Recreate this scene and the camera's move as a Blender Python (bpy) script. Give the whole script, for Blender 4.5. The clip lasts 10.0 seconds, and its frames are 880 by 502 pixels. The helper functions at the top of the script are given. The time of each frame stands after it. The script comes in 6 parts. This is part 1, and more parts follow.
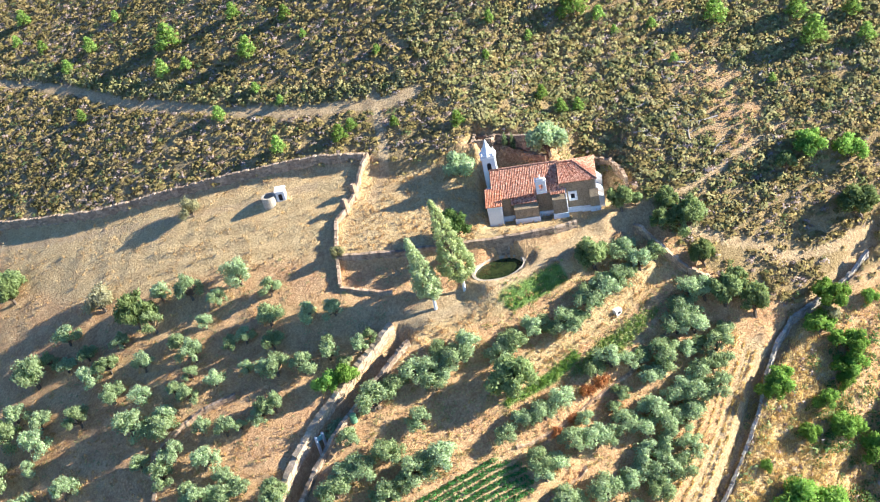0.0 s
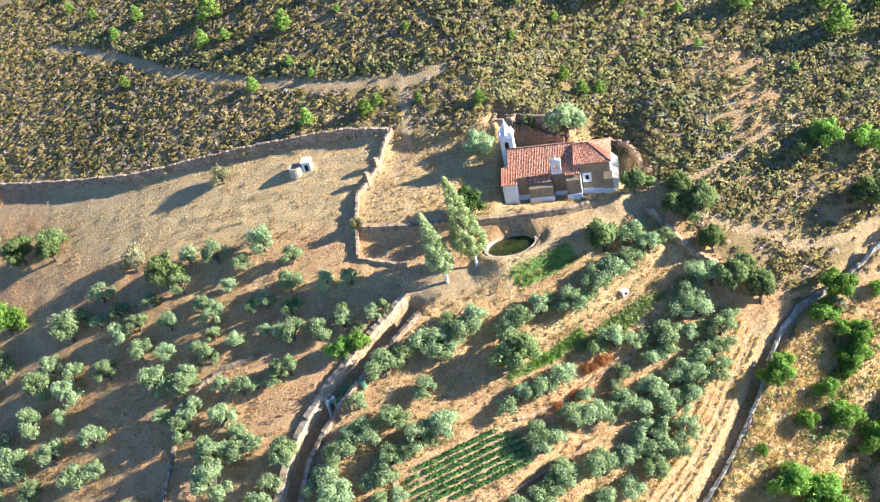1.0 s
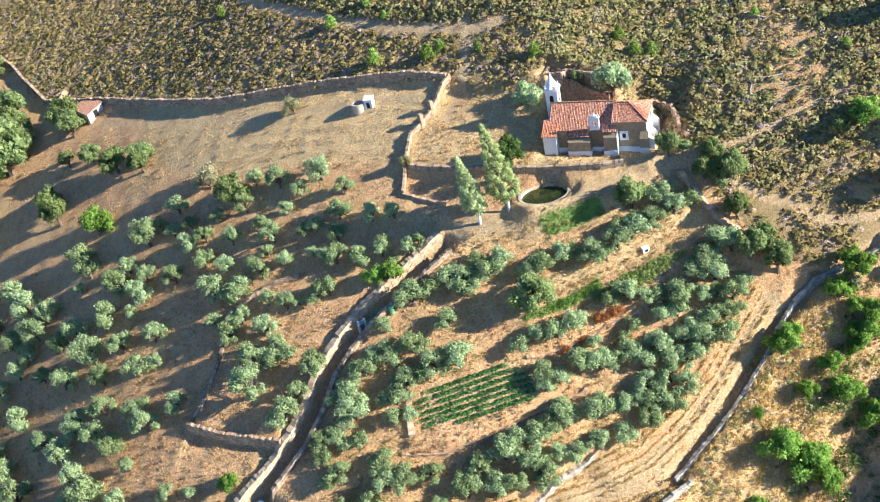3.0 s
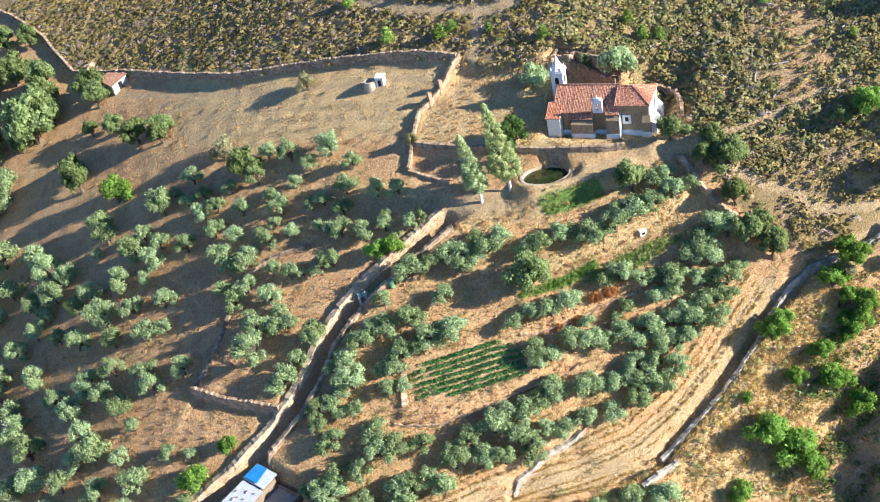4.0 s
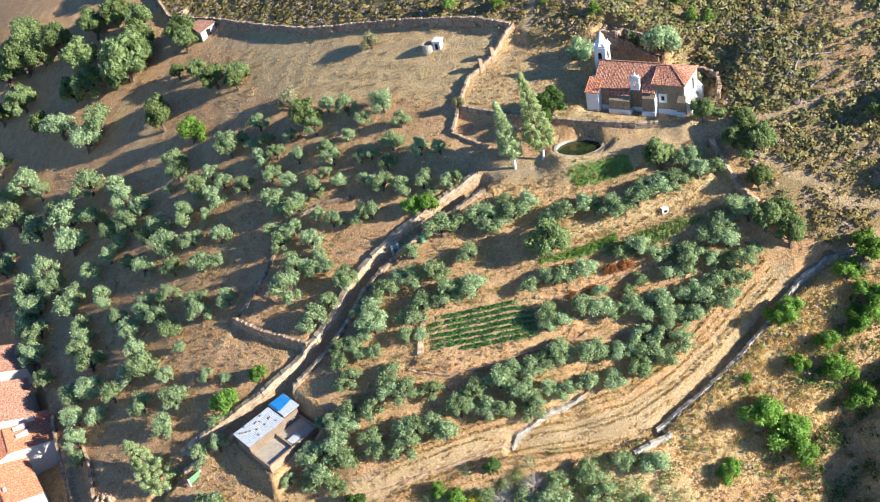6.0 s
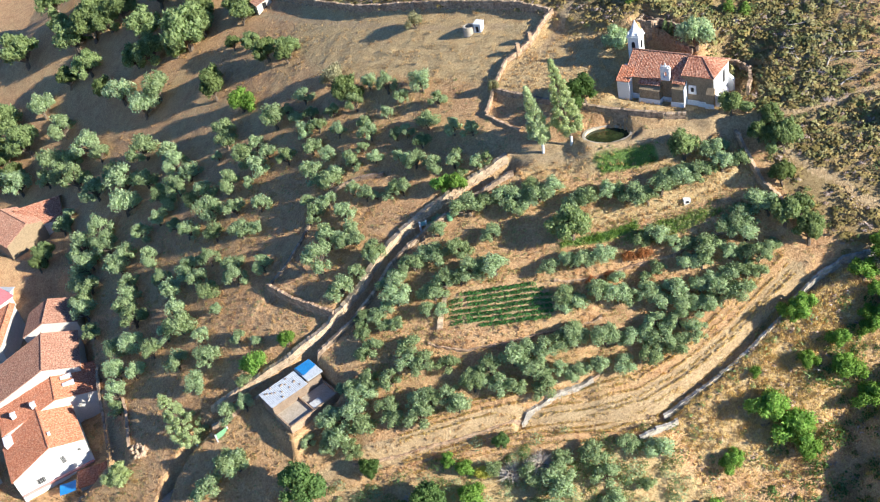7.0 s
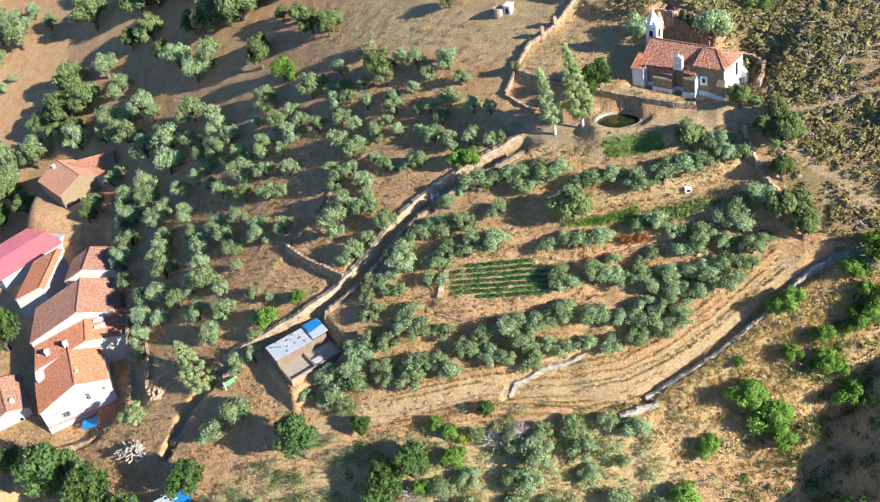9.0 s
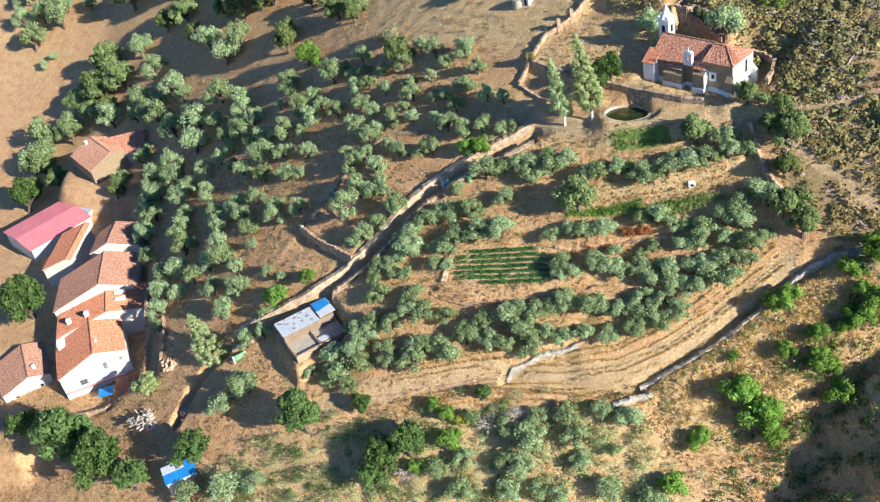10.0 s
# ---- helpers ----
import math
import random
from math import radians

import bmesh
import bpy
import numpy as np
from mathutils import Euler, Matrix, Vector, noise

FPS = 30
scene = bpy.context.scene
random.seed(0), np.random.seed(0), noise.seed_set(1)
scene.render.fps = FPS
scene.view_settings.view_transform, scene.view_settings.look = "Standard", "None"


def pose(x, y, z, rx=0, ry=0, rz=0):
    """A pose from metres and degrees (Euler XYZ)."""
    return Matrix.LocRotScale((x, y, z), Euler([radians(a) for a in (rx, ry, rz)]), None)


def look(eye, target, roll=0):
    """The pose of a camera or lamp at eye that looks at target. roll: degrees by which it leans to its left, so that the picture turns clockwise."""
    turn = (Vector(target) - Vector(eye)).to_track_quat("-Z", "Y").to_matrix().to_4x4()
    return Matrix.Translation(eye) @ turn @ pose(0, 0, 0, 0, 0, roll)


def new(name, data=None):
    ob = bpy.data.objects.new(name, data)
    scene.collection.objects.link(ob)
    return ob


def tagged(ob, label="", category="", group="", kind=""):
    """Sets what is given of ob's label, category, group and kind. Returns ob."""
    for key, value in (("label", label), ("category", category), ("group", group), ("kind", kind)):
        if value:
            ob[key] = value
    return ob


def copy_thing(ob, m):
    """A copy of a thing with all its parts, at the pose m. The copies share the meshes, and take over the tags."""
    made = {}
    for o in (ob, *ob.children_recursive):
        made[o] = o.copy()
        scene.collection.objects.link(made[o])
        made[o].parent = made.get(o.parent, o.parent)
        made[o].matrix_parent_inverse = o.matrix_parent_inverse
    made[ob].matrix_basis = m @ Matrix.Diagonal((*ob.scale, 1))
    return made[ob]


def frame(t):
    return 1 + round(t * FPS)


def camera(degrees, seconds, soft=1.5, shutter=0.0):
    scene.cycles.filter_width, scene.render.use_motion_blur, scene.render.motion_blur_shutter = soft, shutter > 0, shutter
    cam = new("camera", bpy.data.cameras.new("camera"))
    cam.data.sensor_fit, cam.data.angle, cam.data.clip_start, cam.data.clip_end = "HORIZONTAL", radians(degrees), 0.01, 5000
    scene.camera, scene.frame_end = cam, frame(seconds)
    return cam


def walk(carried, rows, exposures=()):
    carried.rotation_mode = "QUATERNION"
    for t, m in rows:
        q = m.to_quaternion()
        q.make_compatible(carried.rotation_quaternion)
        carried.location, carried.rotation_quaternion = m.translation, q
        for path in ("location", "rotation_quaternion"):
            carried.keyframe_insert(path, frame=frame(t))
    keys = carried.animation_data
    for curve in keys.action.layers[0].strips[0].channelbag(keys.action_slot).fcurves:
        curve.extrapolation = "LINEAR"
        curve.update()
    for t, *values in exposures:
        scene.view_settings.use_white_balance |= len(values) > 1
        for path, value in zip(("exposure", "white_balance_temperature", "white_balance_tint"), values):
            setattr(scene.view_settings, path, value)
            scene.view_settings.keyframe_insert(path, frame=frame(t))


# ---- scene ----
PATH = [
    (0, (-30.95, -109.27, 81.35), (-6.11, -28.35, 28.11), -13.67),
    (0.5, (-28.27, -112.09, 82.07), (-6.70, -30.67, 28.17), -13.80),
    (1, (-25.77, -114.85, 82.78), (-7.46, -33.04, 28.27), -13.81),
    (1.5, (-22.72, -118.05, 83.84), (-8.67, -35.94, 28.52), -13.88),
    (2, (-19.80, -121.38, 84.86), (-9.80, -39.14, 28.86), -13.88),
    (2.5, (-16.70, -124.11, 84.83), (-9.81, -41.83, 28.41), -13.82),
    (4, (-8.35, -130.50, 83.89), (-8.35, -48.39, 26.82), -13.50),
    (4.5, (-5.51, -132.29, 83.24), (-7.37, -50.28, 26.04), -13.28),
    (5, (-2.12, -134.05, 83.30), (-6.87, -52.19, 26.06), -13.27),
    (6.5, (9.02, -139.74, 85.57), (-6.92, -59.93, 27.46), -13.31),
    (7, (12.85, -141.02, 86.09), (-6.38, -62.10, 27.76), -13.32),
    (7.5, (15.90, -142.09, 85.16), (-5.01, -63.33, 27.20), -12.96),
    (8, (18.79, -142.95, 85.02), (-3.82, -64.67, 27.05), -12.77),
    (8.5, (21.93, -144.07, 84.71), (-2.61, -66.32, 26.81), -12.46),
    (9, (25.14, -145.21, 84.66), (-1.55, -68.15, 26.79), -12.25),
    (9.5, (28.49, -146.21, 84.34), (-0.26, -69.82, 26.58), -11.96),
    (10, (31.60, -146.93, 84.25), (0.97, -71.26, 26.50), -11.71),
]
cam = camera(49.0, 10.0, soft=1.15)
walk(cam, [(t, look(eye, target, roll)) for t, eye, target, roll in PATH],
     exposures=[(0, 1.6, 5180, 11), (2.5, 1.42, 5180, 11), (5, 1.2, 5180, 11), (7.5, 1.05, 5180, 11), (10, 1.0, 5180, 11)])

# ---- sky and sun ----
SUN_AZ, SUN_EL = radians(114.0), radians(24.5)      # azimuth clockwise from +y
to_sun = Vector((math.sin(SUN_AZ) * math.cos(SUN_EL), math.cos(SUN_AZ) * math.cos(SUN_EL), math.sin(SUN_EL)))
world = bpy.data.worlds.new("sky")
scene.world = world
world.use_nodes = True
wn = world.node_tree
sky = wn.nodes.new("ShaderNodeTexSky")
sky.sky_type, sky.sun_disc = 'NISHITA', False
sky.sun_elevation, sky.sun_rotation = SUN_EL, SUN_AZ
sky.air_density, sky.dust_density, sky.ozone_density = 1.0, 0.1, 6.0
wn.links.new(sky.outputs[0], wn.nodes["Background"].inputs[0])
wn.nodes["Background"].inputs[1].default_value = 0.062
sun = new("sun", bpy.data.lights.new("sun", 'SUN'))
sun.data.energy, sun.data.angle, sun.data.color = 5.0, radians(0.55), (1.0, 0.825, 0.56)
sun.matrix_world = look(to_sun * 300, (0, 0, 0))


# ---- materials ----
def nodes_of(name, rough=0.9, spec=0.2):
    m = bpy.data.materials.new(name)
    m.use_nodes = True
    n, l = m.node_tree.nodes, m.node_tree.links
    b = n["Principled BSDF"]
    b.inputs["Roughness"].default_value = rough
    b.inputs["Specular IOR Level"].default_value = spec
    return m, n, l, b


def noise_node(n, l, scale, detail=4.0, rough=0.6, space="Object"):
    tc = n.new("ShaderNodeTexCoord")
    t = n.new("ShaderNodeTexNoise")
    t.inputs["Scale"].default_value, t.inputs["Detail"].default_value, t.inputs["Roughness"].default_value = scale, detail, rough
    l.new(tc.outputs[space], t.inputs["Vector"])
    return t.outputs["Fac"]


def ramp(n, l, fac, stops):
    r = n.new("ShaderNodeValToRGB")
    e = r.color_ramp.elements
    while len(e) < len(stops):
        e.new(0.5)
    for k, (p, c) in zip(e, stops):
        k.position, k.color = p, (*c, 1)
    l.new(fac, r.inputs["Fac"])
    return r.outputs["Color"]


def mix(n, l, fac, a, b, mode='MIX'):
    m = n.new("ShaderNodeMix")
    m.data_type, m.blend_type = 'RGBA', mode
    for sock, v in ((m.inputs[0], fac), (m.inputs[6], a), (m.inputs[7], b)):
        if isinstance(v, (int, float)):
            sock.default_value = v
        elif isinstance(v, tuple):
            sock.default_value = (*v, 1)
        else:
            l.new(v, sock)
    return m.outputs[2]


def bump(n, l, b, fac, strength=0.3, dist=0.05):
    k = n.new("ShaderNodeBump")
    k.inputs["Strength"].default_value, k.inputs["Distance"].default_value = strength, dist
    l.new(fac, k.inputs["Height"])
    l.new(k.outputs[0], b.inputs["Normal"])


def plain(name, dark, light, scale=3.0, fine=25.0, rough=0.9, rnd=0.0, relief=0.3, dist=0.03, spec=0.2, island=False):
    """A mottled surface: broad stains and fine grain between two colours, with a shift from object to object."""
    m, n, l, b = nodes_of(name, rough, spec)
    c1 = ramp(n, l, noise_node(n, l, scale), [(0.3, dark), (0.7, light)])
    f2 = noise_node(n, l, fine, 3.0)
    c2 = mix(n, l, 0.55, c1, ramp(n, l, f2, [(0.3, tuple(0.65 * v for v in dark)), (0.7, tuple(min(1, 1.2 * v) for v in light))]))
    if rnd:
        if island:
            src = n.new("ShaderNodeNewGeometry").outputs["Random Per Island"]
        else:
            src = n.new("ShaderNodeObjectInfo").outputs["Random"]
        lo, hi = 1 - rnd, 1 + rnd
        c2 = mix(n, l, 1.0, c2, ramp(n, l, src, [(0.0, (lo, lo, lo)), (1.0, (hi, hi, hi))]), 'MULTIPLY')
    l.new(c2, b.inputs["Base Color"])
    bump(n, l, b, f2, relief, dist)
    return m


def leafy(name, dark, light, spread=0.35):
    """Leaves: colour runs from leaf to leaf and from tree to tree, some light passes through."""
    m, n, l, b = nodes_of(name, 0.75, 0.08)
    isl = n.new("ShaderNodeNewGeometry").outputs["Random Per Island"]
    dark = tuple(0.65 * a + 0.35 * b_ for a, b_ in zip(dark, light))
    c = ramp(n, l, isl, [(0.0, dark), (0.6, light), (1.0, tuple(min(1, 1.25 * v) for v in light))])
    rnd = n.new("ShaderNodeObjectInfo").outputs["Random"]
    lo, hi = 1 - spread, 1 + spread
    c = mix(n, l, 1.0, c, ramp(n, l, rnd, [(0.0, (lo, lo, lo * 0.8)), (1.0, (hi, hi, hi))]), 'MULTIPLY')
    l.new(c, b.inputs["Base Color"])
    t = n.new("ShaderNodeBsdfTranslucent")
    l.new(c, t.inputs[0])
    s = n.new("ShaderNodeMixShader")
    s.inputs[0].default_value = 0.48
    l.new(b.outputs[0], s.inputs[1])
    l.new(t.outputs[0], s.inputs[2])
    l.new(s.outputs[0], n["Material Output"].inputs[0])
    return m


def heath(name, c0, c1, c2, scale=0.55):
    """Low bushes whose colour runs from bush to bush and a little from spray to spray."""
    m, n, l, b = nodes_of(name, 0.85, 0.05)
    c = ramp(n, l, noise_node(n, l, scale, 3, 0.6), [(0.36, c0), (0.5, c1), (0.64, c2)])
    isl = n.new("ShaderNodeNewGeometry").outputs["Random Per Island"]
    c = mix(n, l, 1.0, c, ramp(n, l, isl, [(0.0, (0.82, 0.82, 0.82)), (1.0, (1.18, 1.18, 1.18))]), 'MULTIPLY')
    l.new(c, b.inputs["Base Color"])
    return m


def roof_tiles(name, c0, c1, c2):
    """Barrel tiles: mottled from tile to tile, with grey lichen in patches."""
    m, n, l, b = nodes_of(name, 0.9, 0.1)
    c = ramp(n, l, noise_node(n, l, 3.2, 2, 0.7), [(0.36, c0), (0.5, c1), (0.66, c2)])
    c = mix(n, l, 0.85, c, ramp(n, l, noise_node(n, l, 11.0, 2, 0.6), [(0.35, (0.6, 0.6, 0.6)), (0.65, (1.25, 1.25, 1.25))]), 'MULTIPLY')
    c = mix(n, l, ramp(n, l, noise_node(n, l, 0.5, 4, 0.7), [(0.5, (0, 0, 0)), (0.75, (0.35, 0.35, 0.35))]), c, (0.3, 0.24, 0.18))
    l.new(c, b.inputs["Base Color"])
    bump(n, l, b, noise_node(n, l, 6.0), 0.5, 0.05)
    return m


def ground_material():
    m, n, l, b = nodes_of("hillside", 0.95, 0.1)
    big = noise_node(n, l, 0.07, 5, 0.6)
    mid = noise_node(n, l, 0.45, 6, 0.7)
    fine = noise_node(n, l, 2.6, 6, 0.75)
    grit = noise_node(n, l, 9.0, 3, 0.7)

    def earth(c0, c1, c2, g0, g1):
        """Patches, clods and grains of one kind of ground."""
        a = mix(n, l, 0.55, ramp(n, l, mid, [(0.33, c0), (0.5, c1), (0.67, c2)]), ramp(n, l, fine, [(0.36, g0), (0.64, g1)]))
        return mix(n, l, 0.75, a, ramp(n, l, grit, [(0.32, (0.55, 0.55, 0.55)), (0.68, (1.3, 1.3, 1.3))]), 'MULTIPLY')
    soil = earth((0.42, 0.2, 0.085), (0.64, 0.375, 0.175), (0.76, 0.51, 0.26), (0.33, 0.165, 0.075), (0.86, 0.6, 0.33))
    straw = earth((0.5, 0.3, 0.13), (0.62, 0.43, 0.2), (0.74, 0.56, 0.29), (0.36, 0.23, 0.1), (0.84, 0.66, 0.36))
    scrub = earth((0.28, 0.2, 0.09), (0.4, 0.29, 0.135), (0.52, 0.385, 0.2), (0.26, 0.18, 0.085), (0.5, 0.375, 0.19))
    green = earth((0.12, 0.2, 0.04), (0.17, 0.28, 0.06), (0.25, 0.36, 0.1), (0.08, 0.14, 0.03), (0.3, 0.4, 0.13))
    track = earth((0.44, 0.3, 0.15), (0.57, 0.41, 0.215), (0.68, 0.52, 0.29), (0.32, 0.2, 0.1), (0.76, 0.58, 0.34))
    at = n.new("ShaderNodeAttribute")
    at.attribute_name = "cover"
    sep = n.new("ShaderNodeSeparateColor")
    l.new(at.outputs["Color"], sep.inputs[0])
    base = mix(n, l, ramp(n, l, big, [(0.45, (0, 0, 0)), (0.65, (0.55, 0.55, 0.55))]), soil, straw)

    def worn(sock):
        k = n.new("ShaderNodeMath")
        k.operation = 'MULTIPLY_ADD'
        k.inputs[1].default_value = 0.6
        l.new(fine, k.inputs[0])
        l.new(sock, k.inputs[2])
        return ramp(n, l, k.outputs[0], [(0.6, (0, 0, 0)), (0.95, (1, 1, 1))])
    c = mix(n, l, worn(sep.outputs["Red"]), base, scrub)
    c = mix(n, l, worn(at.outputs["Alpha"]), c, straw)
    c = mix(n, l, worn(sep.outputs["Blue"]), c, track)
    c = mix(n, l, worn(sep.outputs["Green"]), c, green)
    l.new(c, b.inputs["Base Color"])
    bump(n, l, b, fine, 0.9, 0.35)
    return m


MAT = {
    "ground": ground_material(),
    "stone": plain("dry_stone", (0.2, 0.14, 0.1), (0.46, 0.36, 0.26), 0.8, 7.0, 0.95, 0.3, 0.8, 0.08),
    "white": plain("whitewash", (0.82, 0.82, 0.82), (0.88, 0.88, 0.87), 0.6, 9.0, 0.85, 0.0, 0.2, 0.02),
    "masonry": plain("bare_masonry", (0.2, 0.15, 0.09), (0.42, 0.32, 0.2), 1.2, 6.0, 0.95, 0.15, 0.8, 0.08),
    "tile": roof_tiles("clay_tile", (0.27, 0.105, 0.062), (0.54, 0.25, 0.155), (0.72, 0.44, 0.3)),
    "bark": plain("bark", (0.09, 0.07, 0.05), (0.24, 0.19, 0.14), 2.0, 12.0, 0.95, 0.2, 0.6, 0.04),
    "olive": leafy("olive_leaves", (0.23, 0.305, 0.16), (0.45, 0.545, 0.32), 0.2),
    "oak": leafy("oak_leaves", (0.14, 0.19, 0.07), (0.31, 0.385, 0.17), 0.25),
    "poplar": leafy("poplar_leaves", (0.34, 0.42, 0.2), (0.58, 0.66, 0.4), 0.1),
    "bright": leafy("fresh_leaves", (0.12, 0.22, 0.035), (0.3, 0.46, 0.1), 0.25),
    "pine": leafy("pine_needles", (0.16, 0.25, 0.05), (0.36, 0.5, 0.13), 0.25),
    "crop": leafy("crop_leaves", (0.06, 0.17, 0.05), (0.17, 0.38, 0.13), 0.0),
    "weeds": leafy("terrace_weeds", (0.3, 0.31, 0.1), (0.56, 0.52, 0.24), 0.0),
    "golden": leafy("golden_grass", (0.56, 0.41, 0.18), (0.78, 0.62, 0.32), 0.0),
    "leafgreen": leafy("broad_leaves", (0.07, 0.13, 0.04), (0.19, 0.29, 0.1), 0.2),
    "pale": leafy("pale_leaves", (0.24, 0.23, 0.13), (0.46, 0.44, 0.27), 0.1),
    "greyscrub": heath("grey_twigs", (0.32, 0.235, 0.185), (0.44, 0.335, 0.27), (0.56, 0.44, 0.365)),
    "strawleaf": leafy("dry_stalks", (0.42, 0.27, 0.13), (0.72, 0.5, 0.27), 0.0),
    "scrub": heath("heath_leaves", (0.23, 0.185, 0.062), (0.335, 0.265, 0.095), (0.44, 0.33, 0.14), 0.3),
}

MAT["heathgreen"] = heath("green_heath", (0.2, 0.21, 0.07), (0.33, 0.31, 0.12), (0.46, 0.4, 0.185))


# ---- builders ----
def mesh_from(name, bm, material):
    me = bpy.data.meshes.new(name)
    bm.to_mesh(me)
    bm.free()
    for m in (material if isinstance(material, (list, tuple)) else [material]):
        me.materials.append(m)
    return me


def part(name, bm, material, parent=None, label=""):
    ob = new(name, mesh_from(name, bm, material))
    ob.parent = parent
    return tagged(ob, label)


def smooth(e0, e1, v):
    t = np.clip((v - e0) / (e1 - e0), 0, 1)
    return t * t * (3 - 2 * t)


def to_line(x, y, pts):
    """Distance from places to a polyline, how far along it they lie (0 to 1), and on which side (+ left)."""
    x, y = np.asarray(x, float), np.asarray(y, float)
    best, along, side = np.full(x.shape, 1e9), np.zeros(x.shape), np.zeros(x.shape)
    n = len(pts) - 1
    for k in range(n):
        (ax, ay), (bx, by) = pts[k][:2], pts[k + 1][:2]
        dx, dy = bx - ax, by - ay
        t = np.clip(((x - ax) * dx + (y - ay) * dy) / (dx * dx + dy * dy), 0, 1)
        d = np.hypot(x - ax - t * dx, y - ay - t * dy)
        m = d < best
        best = np.where(m, d, best)
        along = np.where(m, (k + t) / n, along)
        side = np.where(m, np.sign(dx * (y - ay) - dy * (x - ax)), side)
    return best, along, side


def inside(x, y, poly):
    """1 within a polygon, 0 outside."""
    x, y = np.asarray(x, float), np.asarray(y, float)
    c = np.zeros(x.shape, bool)
    for (ax, ay), (bx, by) in zip(poly, poly[1:] + poly[:1]):
        with np.errstate(divide='ignore', invalid='ignore'):
            c ^= ((ay > y) != (by > y)) & (x < (bx - ax) * (y - ay) / (by - ay + 1e-12) + ax)
    return c


def soft_inside(x, y, poly, edge):
    d, _, _ = to_line(x, y, poly + poly[:1])
    return smooth(-edge, edge, np.where(inside(x, y, poly), d, -d))


# ---- ground ----
# Heights of the hillside on a coarse grid of 36 m, blended by cubic splines.
GX, GY, STEP = -216.0, -126.0, 36.0
HEIGHTS = np.array([
    [-69.6, -72.1, -75.1, -79.0, -84.4, -90.8, -97.3, -104.0, -110.8, -117.5],
    [-69.7, -69.8, -69.4, -68.1, -65.6, -64.7, -67.4, -72.0, -73.3, -72.2],
    [-69.6, -67.1, -64.2, -58.2, -46.9, -38.5, -36.7, -40.8, -35.0, -27.1],
    [-69.5, -64.5, -59.5, -48.2, -29.1, -15.6, -8.4, -5.3, 5.7, 15.2],
    [-69.8, -64.3, -56.5, -38.3, -18.3, -3.0, 8.0, 22.5, 38.1, 50.2],
    [-67.5, -60.0, -48.1, -25.5, -7.1, 10.9, 23.8, 40.1, 58.6, 76.2],
    [-57.7, -43.0, -25.5, -6.9, 5.9, 19.5, 34.3, 52.8, 73.7, 95.2],
    [-41.0, -22.4, -4.6, 9.0, 18.0, 27.3, 42.6, 63.1, 86.3, 110.5],
    [-21.0, -2.6, 12.9, 23.2, 30.0, 38.0, 52.5, 73.3, 98.1, 124.3],
])


def spline(u):
    return ((1 - u) ** 3 / 6, (3 * u ** 3 - 6 * u ** 2 + 4) / 6, (-3 * u ** 3 + 3 * u * u + 3 * u + 1) / 6, u ** 3 / 6)


def base_height(x, y):
    x, y = np.asarray(x, float), np.asarray(y, float)
    ny, nx = HEIGHTS.shape
    fx, fy = (x - GX) / STEP, (y - GY) / STEP
    cx, cy = np.clip(fx, 1, nx - 2.001), np.clip(fy, 1, ny - 2.001)
    i, j = cx.astype(int), cy.astype(int)
    bx, by = spline(cx - i), spline(cy - j)
    h = sum(bx[a] * by[b] * HEIGHTS[j - 1 + b, i - 1 + a] for a in range(4) for b in range(4))
    return h + (fy - cy) * 8.0 + (fx - cx) * 3.0


# Lines of the plan, in metres.
FIELD_WALL = [(-110.7, 136.6), (-99.7, 121.8), (-92.4, 111.3), (-89.2, 104.7), (-82.8, 92.7), (-68.1, 81.4), (-57.3, 71.2), (-48.1, 62.3), (-39.4, 54.6), (-30.7, 48.9), (-22.2, 43.8), (-15.9, 39.9), (-9.8, 36.1), (-4.6, 32.9), (2.4, 27.1)]
YARD_WALL = [(3.0, 27.2), (1.2, 26.2), (-1.7, 23.4), (-4.1, 22.0), (-6.3, 21.0), (-8.6, 16.2), (-10.3, 12.0)]
YARD_LOW = [(-10.3, 12.0), (-6.4, 8.4), (-4.1, 6.3)]
TERRACE_WALL = [(-9.0, 15.4), (-1.8, 10.4), (4.2, 7.0), (9.5, 4.2), (15.4, 1.1), (20.0, -0.8), (23.5, -1.7)]
LANE = [(-6.0, 0.5), (-13.1, -1.7), (-21.4, -4.7), (-25.5, -7.0), (-29.5, -9.9), (-32.2, -13.6), (-36.1, -17.1), (-41.4, -20.1), (-46.9, -22.7), (-55.4, -24.9), (-63.0, -26.8), (-68.2, -30.1), (-71.0, -34.0), (-72.7, -39.4)]
PLOT_WALL = [(-45.9, 6.4), (-44.5, 8.5), (-39.7, 9.5), (-35.9, 9.4), (-30.5, 8.1)]
PLOT_WALL_LOW = [(-54.0, -5.7), (-48.0, -10.6), (-43.0, -13.7), (-38.7, -16.4)]
PLOT_WALL_SIDE = [(-54.0, -5.7), (-50.9, -3.9), (-47.1, 1.8), (-44.6, 6.8)]
GULLY_LANE = [(60.7, -20.8), (53.2, -22.4), (43.7, -23.3), (39.8, -24.7), (35.5, -26.2), (32.0, -28.5), (28.0, -30.8), (23.5, -33.3), (19.8, -35.3), (15.6, -37.3), (10.5, -38.1), (3.3, -37.7), (-6.1, -37.0)]
TRACK_LOW = [(36.7, -23.9), (31.9, -26.8), (26.3, -30.2), (19.7, -33.5), (12.9, -36.0), (6.8, -36.8), (-2.4, -36.8), (-10.9, -37.0), (-17.7, -37.9), (-25.8, -38.8), (-34.4, -39.2), (-40.8, -41.2)]
